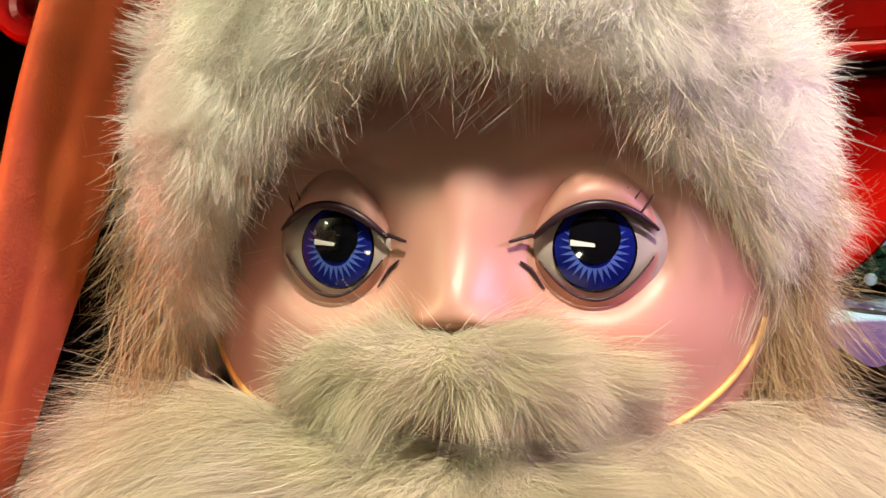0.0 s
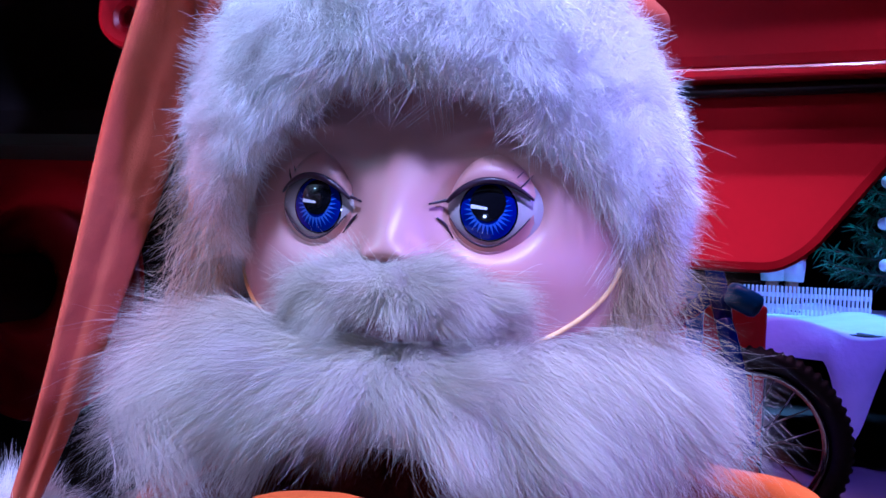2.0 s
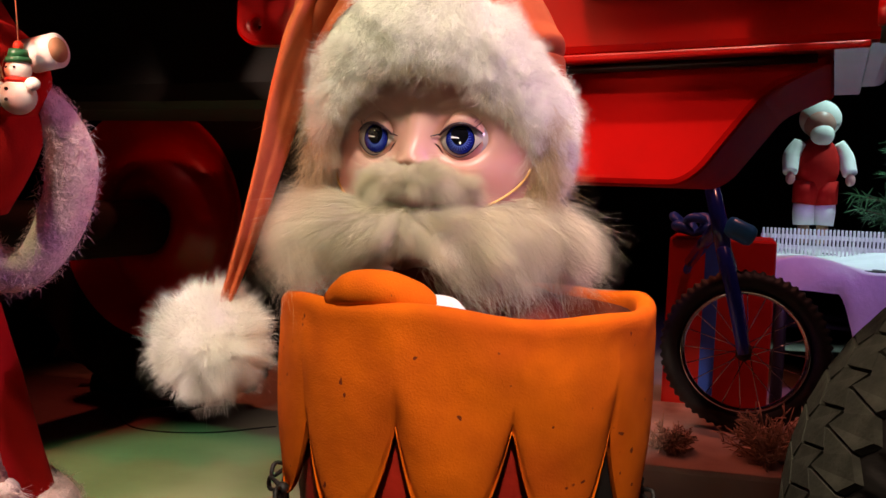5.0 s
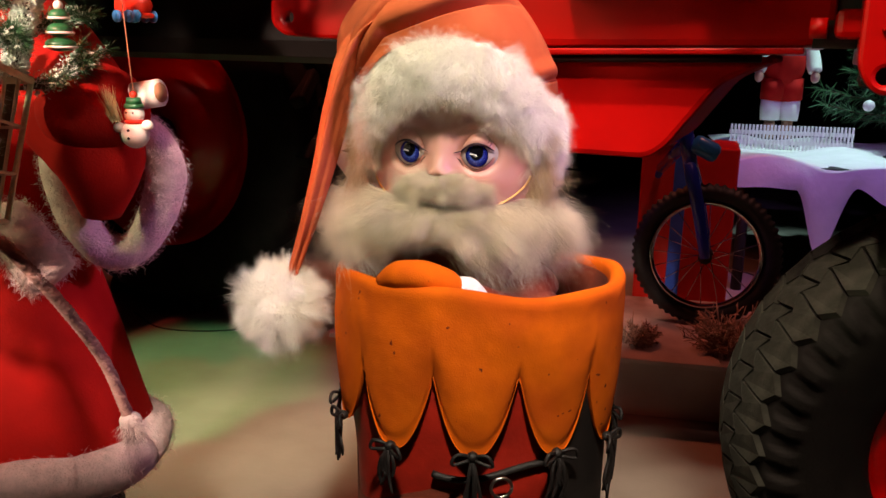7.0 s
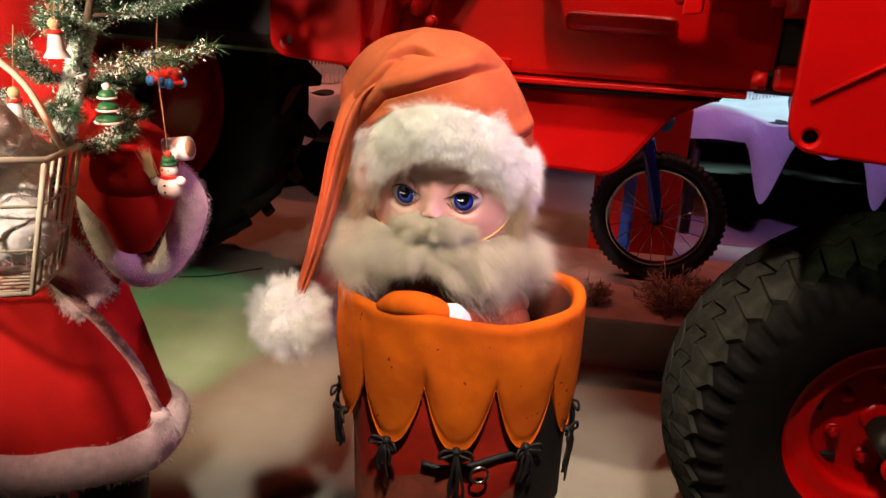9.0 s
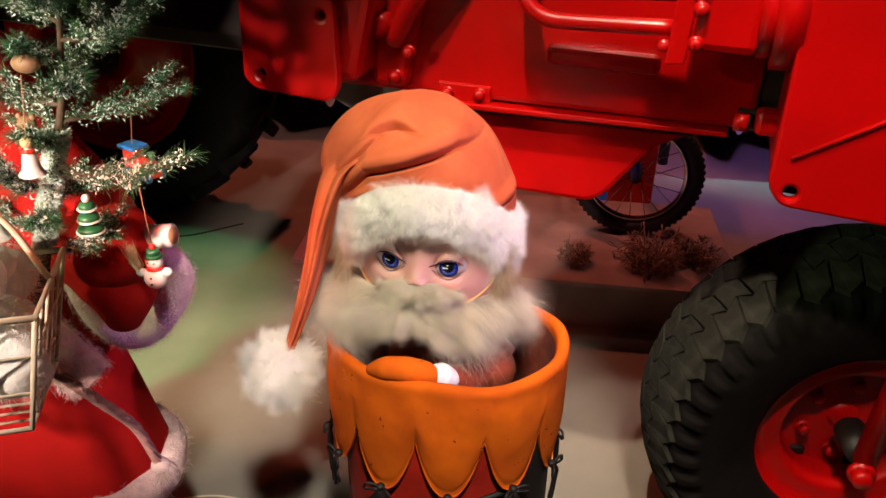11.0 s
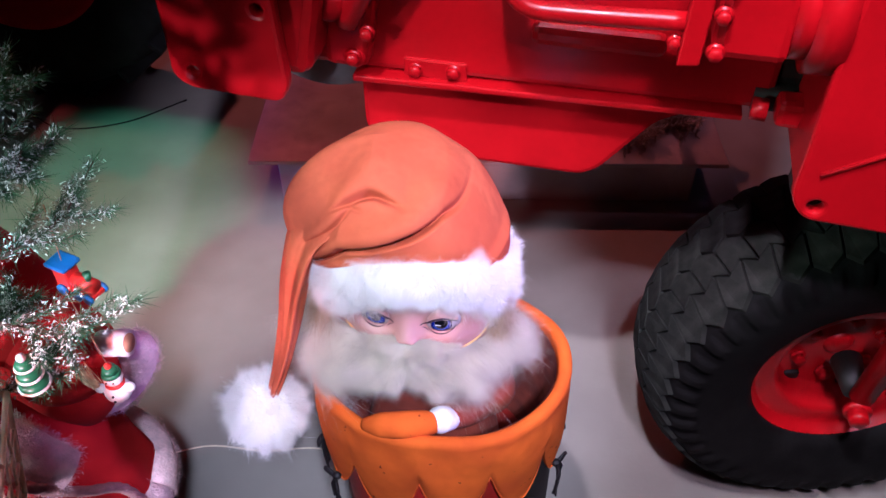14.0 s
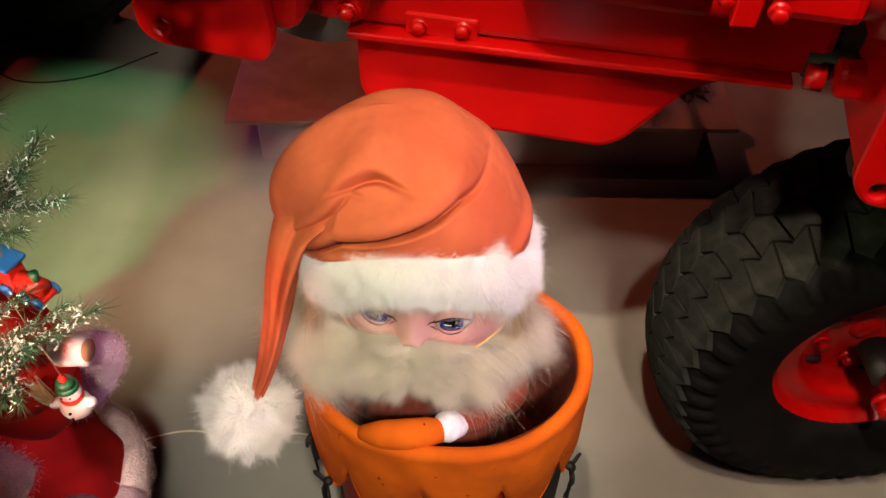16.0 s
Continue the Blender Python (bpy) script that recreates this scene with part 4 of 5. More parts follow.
def build_wheel(tr, cx, cy, cz, R, W, rim, lugs, turn):
    """A tyre on a red disc; axis along the tractor's y."""
    wheel = empty("front_wheel", cx, cy, cz)
    wheel.parent = tr
    wheel.rotation_euler = (0, 0, radians(turn))
    prof = [(-0.30, rim / R - 0.02), (-0.42, rim / R + 0.03), (-0.50, 0.66), (-0.525, 0.78), (-0.49, 0.865), (-0.40, 0.908), (-0.2, 0.957),
            (0.2, 0.957), (0.40, 0.908), (0.49, 0.865), (0.525, 0.78), (0.50, 0.66), (0.42, rim / R + 0.03), (0.30, rim / R - 0.02)]
    line = spline([(a * W, b * R, 0) for a, b in prof], 70)

    def tyre(u, v):
        i = v * 69
        y, r = np.interp(i, np.arange(70), line[:, 0]), np.interp(i, np.arange(70), line[:, 1])
        rib = 0.0042 * np.clip((np.abs(y) / W - 0.45) * 30, 0, 1) * np.clip((r / R - 0.76) * 25, 0, 1) * np.clip(3 * np.sin(lugs * TAU * u + 9 * r / R), -1, 1)
        return r * np.cos(TAU * u), y + np.sign(y) * rib, r * np.sin(TAU * u)
    piece("tyre", sheet(tyre, 480, 70, wrap_u=True), M_RUBBER, wheel, "black rubber tyre with worn, lighter tread")
    # tread blocks in rows with zigzag edges, one mesh shared round the tyre
    pitch = TAU / lugs
    edges = (-0.455, -0.235, 0.0, 0.235, 0.455)

    def block(row):
        y0, y1, bend = edges[row] * W, edges[row + 1] * W, 0.030 * W * (1 if row % 2 else -1)
        ring = ((y0, -0.5, -1), (y0, 0, 1), (y0, 0.5, -1), (y1, 0.5, -1), (y1, 0, 1), (y1, -0.5, -1))
        vs = []
        for up, gap in ((-0.010, 0.0015), (0.0, 0.0028)):
            for y, a, k in ring:
                y = y + k * bend + gap * (1 if y == y0 else -1)
                ang = a * pitch - math.copysign(gap / R, a) * (a != 0) + 0.10 * pitch * (y - 0.5 * (y0 + y1)) / (0.11 * W) * (1 if row % 2 else -1)
                h = R * (0.996 - 0.62 * (abs(y) / W) ** 2.6) + up
                vs.append((h * math.cos(ang), y, h * math.sin(ang)))
        f = [(6, 7, 10, 11), (7, 8, 9, 10)] + [(i, (i + 1) % 6, 6 + (i + 1) % 6, 6 + i) for i in range(6)]
        return vs, f
    for row in range(4):
        me = Shape().add(block(row), M_TREAD).mesh("tread_block", False)
        for k in range(lugs):
            ob = new("tread_block", me)
            ob.parent = wheel
            ob.matrix_basis = pose(0, 0, 0, 0, (k + 0.5 * (row % 2)) * 360 / lugs, 0)
    dish = spline([(-0.36 * W, rim + 0.016, 0), (-0.37 * W, rim + 0.002, 0), (-0.30 * W, rim - 0.010, 0), (-0.27 * W, rim - 0.022, 0), (-0.25 * W, 0.145, 0), (-0.08 * W, 0.132, 0), (-0.04 * W, 0.11, 0), (-0.04 * W, 0.004, 0)], 40)

    def disc(u, v):
        i = v * 39
        y, r = np.interp(i, np.arange(40), dish[:, 0]), np.interp(i, np.arange(40), dish[:, 1])
        return r * np.cos(TAU * u), y, r * np.sin(TAU * u)
    piece("rim", sheet(disc, 72, 40, wrap_u=True), M_RED, wheel, "red pressed-steel rim")
    piece("hub_cap", tube([(0, 0.03, 0), (0, -0.012, 0), (0, -0.020, 0)], [0.036, 0.032, 0.020], 28), M_RED, wheel)
    for k in range(6):
        a = k * TAU / 6 + 0.4
        c = (0.085 * math.cos(a), -0.014, 0.085 * math.sin(a))
        piece("wheel_nut", hexbolt(c, 0.013, 0.022), M_RED, wheel)
        c = (0.125 * math.cos(a + 0.5), -0.012, 0.125 * math.sin(a + 0.5))
        piece("rim_lug", box(c, (0.035, 0.018, 0.022), 0.004), M_DARKIRON, wheel)
    return wheel


def build_rear_wheel(tr):
    wheel = empty("rear_wheel", -1.75, 1.33, 0.70)
    wheel.parent = tr
    R, W = 0.70, 0.30
    prof = spline([(-0.36, 0.58, 0), (-0.47, 0.64, 0), (-0.52, 0.78, 0), (-0.47, 0.91, 0), (-0.30, 0.955, 0), (0, 0.965, 0), (0.30, 0.955, 0), (0.47, 0.91, 0), (0.52, 0.78, 0), (0.47, 0.64, 0), (0.36, 0.58, 0)], 40)

    def tyre(u, v):
        i = v * 39
        y, r = np.interp(i, np.arange(40), prof[:, 0]) * W, np.interp(i, np.arange(40), prof[:, 1]) * R
        return r * np.cos(TAU * u), y, r * np.sin(TAU * u)
    piece("tyre", sheet(tyre, 96, 40, wrap_u=True), M_RUBBER, wheel, "large black lugged tyre")
    lug = Shape().add(box((0.965 * R, -0.12 * W * 2, 0), (0.06, 0.18, 0.05), 0.01, pose(0, 0, 0, 35, 0, 0)), M_RUBBER).mesh("lug", False)
    lug2 = Shape().add(box((0.965 * R, 0.12 * W * 2, 0), (0.06, 0.18, 0.05), 0.01, pose(0, 0, 0, -35, 0, 0)), M_RUBBER).mesh("lug", False)
    for k in range(20):
        for me, h in ((lug, 0), (lug2, 0.5)):
            ob = new("lug", me)
            ob.parent = wheel
            ob.matrix_basis = pose(0, 0, 0, 0, (k + h) * 18, 0)

    def disc(u, v):
        r = 0.44 * v
        y = -0.10 + 0.05 * np.cos(v * 9) * (v < 0.95) - 0.03 * (v >= 0.95)
        return r * np.cos(TAU * u), y, r * np.sin(TAU * u)
    piece("rim", sheet(disc, 60, 24, wrap_u=True), M_RED, wheel, "dark red steel rim")
    for k in range(8):
        a = k * TAU / 8
        piece("wheel_nut", hexbolt((0.16 * math.cos(a), -0.10, 0.16 * math.sin(a)), 0.018, 0.03), M_DARKIRON, wheel)


tagged(build_tractor(), "old red farm tractor with glossy paint and black tyres", "tractor")

# ---- riser with the bicycle and dry shrubs ----


def build_riser():
    riser = empty("display_riser", 0.2, 1.80, 0)
    piece("top_board", box((0, 0, 0.192), (1.48, 0.68, 0.016), 0.003), M_BOARD, riser, "thin reddish painted top board", smooth=False)
    piece("base", box((0.0, 0.03, 0.092), (1.33, 0.62, 0.184), 0.005), M_BOARD, riser, smooth=False)
    return riser


tagged(build_riser(), "low display riser made of painted boards on the floor", "riser")


def build_bicycle():
    bike = empty("bicycle", 0.600, 1.86, 0.20, -8)
    R = 0.232
    wheel = empty("bicycle_wheel", 0, 0, R)
    wheel.parent = bike
    piece("tyre", sheet(lambda u, v: ((R - 0.026 + (0.026 + 0.003 * np.sign(np.sin(60 * TAU * u)) * (np.cos(TAU * v) > 0.3)) * np.cos(TAU * v)) * np.cos(TAU * u), 0.026 * np.sin(TAU * v),
                                      (R - 0.026 + (0.026 + 0.003 * np.sign(np.sin(60 * TAU * u)) * (np.cos(TAU * v) > 0.3)) * np.cos(TAU * v)) * np.sin(TAU * u)), 240, 16, True, True), M_TIRE_BIKE, wheel, "black knobbly tyre")
    piece("rim", sheet(lambda u, v: ((0.172 + 0.009 * np.cos(TAU * v)) * np.cos(TAU * u), 0.014 * np.sin(TAU * v), (0.172 + 0.009 * np.cos(TAU * v)) * np.sin(TAU * u)), 80, 12, True, True), M_CHROME, wheel, "bright steel rim")
    piece("hub", tube([(0, -0.04, 0), (0, 0.04, 0)], 0.022, 16), M_DARKIRON, wheel)
    for k in range(20):
        a, s = k * TAU / 20, (-1) ** k
        piece("spoke", tube([(0.02 * math.cos(a + 0.6 * s), 0.03 * s, 0.02 * math.sin(a + 0.6 * s)), (0.168 * math.cos(a), 0.0, 0.168 * math.sin(a))], 0.0016, 5), M_CHROME, wheel)
    top = np.array((-0.085, 0, 0.585))
    for s in (-1, 1):
        piece("fork_blade", tube([(0, 0.045 * s, R), (-0.035, 0.045 * s, R + 0.16), (-0.060, 0.040 * s, R + 0.25), (-0.072, 0.02 * s, R + 0.29)], [0.017, 0.021, 0.022, 0.02], 14, 20), M_BLUE, bike, "dark blue fork blade")
    piece("steerer", tube([(-0.070, 0, R + 0.28), top, (-0.115, 0, 0.70)], [0.022, 0.024, 0.022], 16), M_BLUE, bike)
    piece("frame_tube", tube([(-0.085, 0.02, 0.60), (-0.20, 0.52, 0.44)], 0.02, 14), M_BLUE, bike)
    piece("handlebar", tube([(-0.135, -0.22, 0.80), (-0.12, -0.08, 0.74), (-0.115, 0, 0.71), (-0.12, 0.08, 0.74), (-0.135, 0.22, 0.80)], 0.012, 12, 24), M_DARKIRON, bike)
    piece("pad", box((-0.03, -0.005, 0.575), (0.09, 0.05, 0.06), 0.018, pose(0, 0, 0, 0, 25, 0)), M_ORN_B, bike, "blue and yellow padded cover")
    piece("rear_stay", tube([(-0.20, 0.52, 0.44), (-0.28, 0.86, 0.24)], 0.014, 10), M_BLUE, bike)
    return bike


tagged(build_bicycle(), "child's dark blue bicycle with a knobbly black tyre on the riser", "bicycle")


def build_shrub(x, y, s, seed):
    rng = np.random.default_rng(seed)
    sh = Shape()
    for k in range(90):
        a, e = rng.uniform(0, TAU), rng.uniform(0.15, 1.2)
        L = s * rng.uniform(0.5, 1.1)
        d = np.array([math.cos(a) * math.cos(e), math.sin(a) * math.cos(e), math.sin(e)])
        p = [np.zeros(3), d * L * 0.5 + rng.normal(0, 0.008, 3), d * L + rng.normal(0, 0.015, 3)]
        sh.add(tube(p, [0.0028, 0.002, 0.0012], 4, 6), M_DRY)
        for j in range(7):
            b = d * L * rng.uniform(0.45, 1.0)
            sh.add(tube([b, b + unit(d + rng.normal(0, 0.8, 3)) * s * 0.22], [0.0022, 0.0012], 4), M_DRY)
    v = np.concatenate(sh.v)
    v[:, 2] = np.maximum(v[:, 2], 0.001)
    sh.v = [v]
    ob = sh.thing("dry_shrub", at=pose(x, y, 0.2005))
    return tagged(ob, "clump of dry brownish twigs lying on the riser", "shrub", "dry shrubs", "stuff")


build_shrub(0.66, 1.60, 0.135, 1)
build_shrub(0.80, 1.66, 0.10, 2)
build_shrub(0.40, 1.60, 0.07, 3)


def build_gift():
    gift = empty("gift_box", 0.60, 2.62, 0.0, -6)
    piece("box", box((0, 0, 0.36), (0.36, 0.34, 0.72), 0.008), M_GIFT, gift, "shiny red wrapped box", smooth=False)
    piece("ribbon", box((-0.03, -0.003, 0.361), (0.05, 0.342, 0.725), 0.004), M_RIBBON, gift, "blue ribbon", smooth=False)
    for k in range(7):
        a, lean = k * TAU / 7 + 0.3, 0.5 + 0.4 * (k % 2)
        way = np.array([math.cos(a), math.sin(a), lean])
        side = np.array([-math.sin(a), math.cos(a), 0.0])
        loop = [np.array([-0.10, -0.12, 0.725]) + 0.075 * way * math.sin(math.pi * u) + 0.03 * side * math.sin(TAU * u) for u in np.linspace(0, 1, 12)]
        piece("bow_loop", tube(loop, [0.004, 0.014, 0.017, 0.014, 0.004], 8, 24), M_RIBBON, gift, "crumpled blue ribbon loop")
    return gift


tagged(build_gift(), "tall red foil gift box with a blue ribbon", "gift box")


def build_table(name, x0, x1, y0, y1, z, seed, drops):
    rng = np.random.default_rng(seed)
    table = empty(name, (x0 + x1) / 2, (y0 + y1) / 2, 0)
    w, d = x1 - x0, y1 - y0
    piece("tabletop", box((0, 0, z - 0.03), (w, d, 0.04), 0.005), M_DARKIRON, table, smooth=False)
    for sx in (-1, 1):
        for sy in (-1, 1):
            piece("leg", tube([(sx * (w / 2 - 0.06), sy * (d / 2 - 0.06), 0), (sx * (w / 2 - 0.06), sy * (d / 2 - 0.06), z - 0.05)], 0.025, 10), M_DARKIRON, table)
    hang = [drops * (0.25 + 0.75 * abs(math.sin(2.3 * k + seed))) * (1 if k % 2 else 0.35) for k in range(24)]

    def snow(u, v):
        s = u * w
        k = (s / 0.13)
        base = np.floor(k)
        f = k - base
        f = f * f * (3 - 2 * f)
        tab = np.array(hang)
        low = tab[base.astype(int) % 24] * (1 - f) + tab[(base.astype(int) + 1) % 24] * f
        front = np.clip((v - 0.5) / 0.5, 0, 1)
        flat = np.clip(v / 0.5, 0, 1)
        y = d / 2 - d * flat - 0.012 * np.sin(front * 3) + 0.02 * np.sin(20 * u + 3 * v) * front
        zz = z + 0.008 + 0.018 * np.sin(9 * u * w) * np.sin(8 * flat) * (1 - front) + 0.012 * np.sin(23 * u) * (1 - front) - (low * front ** 1.1)
        return -w / 2 + s, y, zz
    piece("snow_cloth", sheet(snow, 120, 40), M_SHEET, table, "white snow blanket hanging over the edge in drips")
    return table


tagged(build_table("display_table", 0.84, 2.6, 3.05, 4.30, 0.60, 4, 0.42), "display table covered by a white snow blanket with hanging drips", "table")
tagged(build_table("display_table", -1.42, -0.45, 3.05, 3.9, 0.58, 2, 0.45), "display table with white snow cloth in dim light", "table")


def build_fence():
    fence = empty("picket_fence", 1.17, 3.62, 0.606, 2)
    for k in range(34):
        piece("picket", box((-0.29 + k * 0.0176, 0, 0.062), (0.011, 0.006, 0.124), 0.003), M_FENCE, fence, smooth=False)
    piece("rail", box((0, 0.006, 0.035), (0.60, 0.006, 0.02), 0.002), M_FENCE, fence, smooth=False)
    piece("rail", box((0, 0.006, 0.085), (0.60, 0.006, 0.02), 0.002), M_FENCE, fence, smooth=False)
    return fence


fence = build_fence()
tagged(fence, "small white picket fence standing on the snow-covered table", "fence")


def build_small_doll():
    d = Shape()
    for s in (-1, 1):
        d.add(tube([(0.045 * s, 0, 0.0), (0.045 * s, 0, 0.10)], [0.030, 0.026], 12), M_BROWN)
        d.add(tube([(0.046 * s, 0, 0.09), (0.048 * s, 0, 0.15), (0.048 * s, 0, 0.20)], [0.048, 0.052, 0.05], 16), M_COTTON)
        d.add(tube([(0.05 * s, 0, 0.19), (0.04 * s, 0, 0.30)], [0.055, 0.065], 14), M_COAT)
        d.add(tube([(0.085 * s, 0.0, 0.485), (0.125 * s, -0.01, 0.42), (0.140 * s, -0.05, 0.34)], [0.036, 0.042, 0.034], 14, 18), M_COTTON)
        d.add(ball((0.140 * s, -0.058, 0.312), (0.022, 0.024, 0.030), 14, 10), M_SKIN)
    d.add(ball((0, 0, 0.38), (0.105, 0.085, 0.14), 24, 16), M_COAT)
    d.add(ball((0, 0, 0.58), 0.075, 24, 16), M_SKIN)
    d.add(ball((0.01, 0.025, 0.605), (0.098, 0.080, 0.092), 24, 16), M_COTTON)
    d.add(ball((0, -0.045, 0.525), (0.055, 0.045, 0.055), 20, 14), M_COTTON)
    return d.thing("small_doll", at=pose(1.13, 3.78, 0.655, 0, 0, 8))


tagged(build_small_doll(), "small doll in dark red clothes with white trousers, behind the fence", "doll")


def build_tree(name, x, y, z, h, r, seed, n, mat, leafsize):
    rng = np.random.default_rng(seed)
    tree = empty(name, x, y, z)
    piece("trunk", tube([(0, 0, 0), (0.01, 0, h * 0.5), (0, 0, h)], [0.03, 0.02, 0.006], 10, 12), M_BARK, tree)
    limbs, crown = Shape(), Shape()
    for k in range(n):
        f = (k + 0.5) / n
        zz = h * (0.10 + 0.88 * f)
        a = k * 2.4
        L = r * (1 - f) ** 0.8 * rng.uniform(0.75, 1.1) + 0.03
        d = np.array([math.cos(a), math.sin(a), 0.12])
        p = [np.array([0, 0, zz]), np.array([0, 0, zz]) + d * L * 0.5 - np.array([0, 0, 0.02]), np.array([0, 0, zz]) + d * L]
        limbs.add(tube(p, [0.008, 0.005, 0.002], 6, 8), M_BARK)
        m = int(120 * L / r) + 30
        t = rng.uniform(0.15, 1.0, m)
        roots = np.stack([np.interp(t, [0, 0.5, 1], [q[i] for q in p]) for i in range(3)], -1)
        ways = unit(d * 0.7 + rng.normal(0, 0.55, (m, 3)))
        crown.add(strands(roots, ways, leafsize, leafsize * 0.10, 0.1, 0.1, 2), mat)
    tagged(limbs.thing("twig_work", tree), kind="stuff")
    crown.thing("crown", tree)
    return tree


tagged(build_tree("christmas_tree", 1.78, 3.95, 0.60, 1.15, 0.42, 5, 70, M_NEEDLE, 0.075), "green artificial Christmas tree on the snow-covered table", "tree")
for k in range(9):
    tagged(piece("bauble", ball((1.78 + 0.30 * math.sin(k * 2.1), 3.66 + 0.05 * math.cos(k), 0.72 + 0.06 * k), 0.028, 16, 12), M_ORN_W), "pale glossy bauble hanging in the tree", "bauble", "baubles in the tree")
copy_thing(fence, pose(-1.00, 3.25, 0.590, 0, 0, 18))

# ---- coated figure with basket, little tree and ornaments ----


def build_figure():
    """A standing figure in a long red coat: plain shape, one mesh."""
    f = Shape()
    cx, cy = -0.712, 0.165

    def coat(u, v):
        a = TAU * u
        r = np.interp(v, [0, 0.18, 0.42, 0.65, 0.8, 1.0], [0.10, 0.185, 0.180, 0.170, 0.186, 0.198]) * (1 + 0.03 * np.sin(6 * a) * v + 0.02 * np.sin(11 * a + 3) * v)
        return cx + 0.088 * v ** 2 + r * np.cos(a), cy + 0.03 * v ** 2 + 0.85 * r * np.sin(a), 1.30 - 0.86 * v
    f.add(sheet(coat, 72, 40, wrap_u=True), M_COAT)
    def plush(count, size):
        base = f.v[-1]
        roots = base[RNG.integers(0, len(base), count)] + RNG.normal(0, 0.003, (count, 3))
        out = unit(RNG.normal(0, 1, (count, 3)))
        f.add(strands(roots, out, size, 0.0008, 0.2, 0.3, 2, 0.3, 0.01, 0.4), M_PLUSH)
    hx, hy = cx + 0.088, cy + 0.03
    hem = [(hx + 0.188 * math.cos(a), hy + 0.166 * math.sin(a), 0.428 + 0.006 * math.sin(5 * a)) for a in np.linspace(0, TAU, 60)]
    f.add(tube(hem, 0.038, 14), M_TRIM)
    plush(16000, 0.011)
    for s in (-1, 1):
        f.add(tube([(hx + 0.085 * s, hy, 0.47), (hx + 0.085 * s, hy, 0.06)], [0.07, 0.055], 16), M_DARKIRON)
        f.add(ball((hx + 0.085 * s, hy - 0.04, 0.05), (0.06, 0.11, 0.05), 20, 12), M_DARKIRON)
    # the arm nearest the boot: a full sleeve, its fur border hanging in a loop
    f.add(tube([(-0.60, 0.16, 1.10), (-0.50, 0.13, 1.02), (-0.425, 0.095, 0.955), (-0.395, 0.080, 0.90), (-0.40, 0.085, 0.83)], [0.08, 0.082, 0.076, 0.060, 0.026], 28, 30), M_COAT)
    f.add(ball((-0.396, 0.075, 0.968), (0.072, 0.070, 0.064), 30, 20), M_COAT)
    f.add(tube([(-0.475, 0.10, 0.945), (-0.480, 0.115, 0.88), (-0.470, 0.135, 0.81), (-0.440, 0.150, 0.762), (-0.400, 0.160, 0.765), (-0.365, 0.165, 0.815), (-0.338, 0.150, 0.88), (-0.333, 0.12, 0.93), (-0.345, 0.10, 0.96)],
               [0.018, 0.025, 0.027, 0.024, 0.022, 0.027, 0.028, 0.020, 0.010], 16, 60), M_TRIM)
    plush(9000, 0.009)
    # fur cuff of the coat front, hanging over the belt
    f.add(tube([(-0.515, 0.05, 0.835), (-0.492, 0.038, 0.808), (-0.462, 0.03, 0.775), (-0.440, 0.03, 0.752)], [0.022, 0.032, 0.036, 0.033], 20, 24), M_TRIM)
    n = 9000
    base = np.concatenate(f.v[-1:])
    roots = base[RNG.integers(0, len(base), n)] + RNG.normal(0, 0.004, (n, 3))
    f.add(strands(roots, unit(roots - np.array([-0.475, 0.035, 0.79])), 0.005, 0.0007, 0.2, 0.5, 2), M_TRIM)
    f.add(ball((-0.74, 0.12, 1.24), (0.16, 0.14, 0.07), 28, 16), M_TRIM)
    f.add(ball((cx, cy, 1.42), (0.11, 0.11, 0.13), 24, 18), M_COAT)
    return f.thing("standing_figure")


tagged(build_figure(), "standing figure in a long red velvet coat with pinkish plush trim", "mannequin")


def build_rope():
    path = spline([(-0.50, -0.01, 0.815), (-0.462, -0.02, 0.80), (-0.425, 0.02, 0.72), (-0.412, 0.085, 0.62), (-0.392, 0.105, 0.53)], 120)
    rope = Shape()
    for k in range(3):
        ph = np.linspace(0, 22 * TAU, 120) + k * TAU / 3
        side = np.stack([np.cos(ph), np.sin(ph) * 0.7, np.sin(ph) * 0.7], -1) * 0.0045
        rope.add(tube(path + side, 0.0048, 6), M_ROPE)
    ob = rope.thing("cord_belt")
    knot = Shape().add(ball((-0.390, 0.107, 0.522), (0.017, 0.015, 0.014), 16, 10), M_TRIM)
    roots = np.array([-0.388, 0.105, 0.515]) + RNG.normal(0, 0.006, (500, 3))
    knot.add(strands(roots, unit(np.tile([0.4, -0.2, -0.6], (500, 1)) + RNG.normal(0, 0.4, (500, 3))), 0.026, 0.0012, 0.2, 0.3, 3), M_TRIM)
    knot.thing("tassel", ob)
    return ob


tagged(build_rope(), "twisted pink cord belt with a frayed tassel on the coat", "cord")

BASKET = ((-0.413, -0.020, 1.010), (-0.320, -0.246, 1.050))


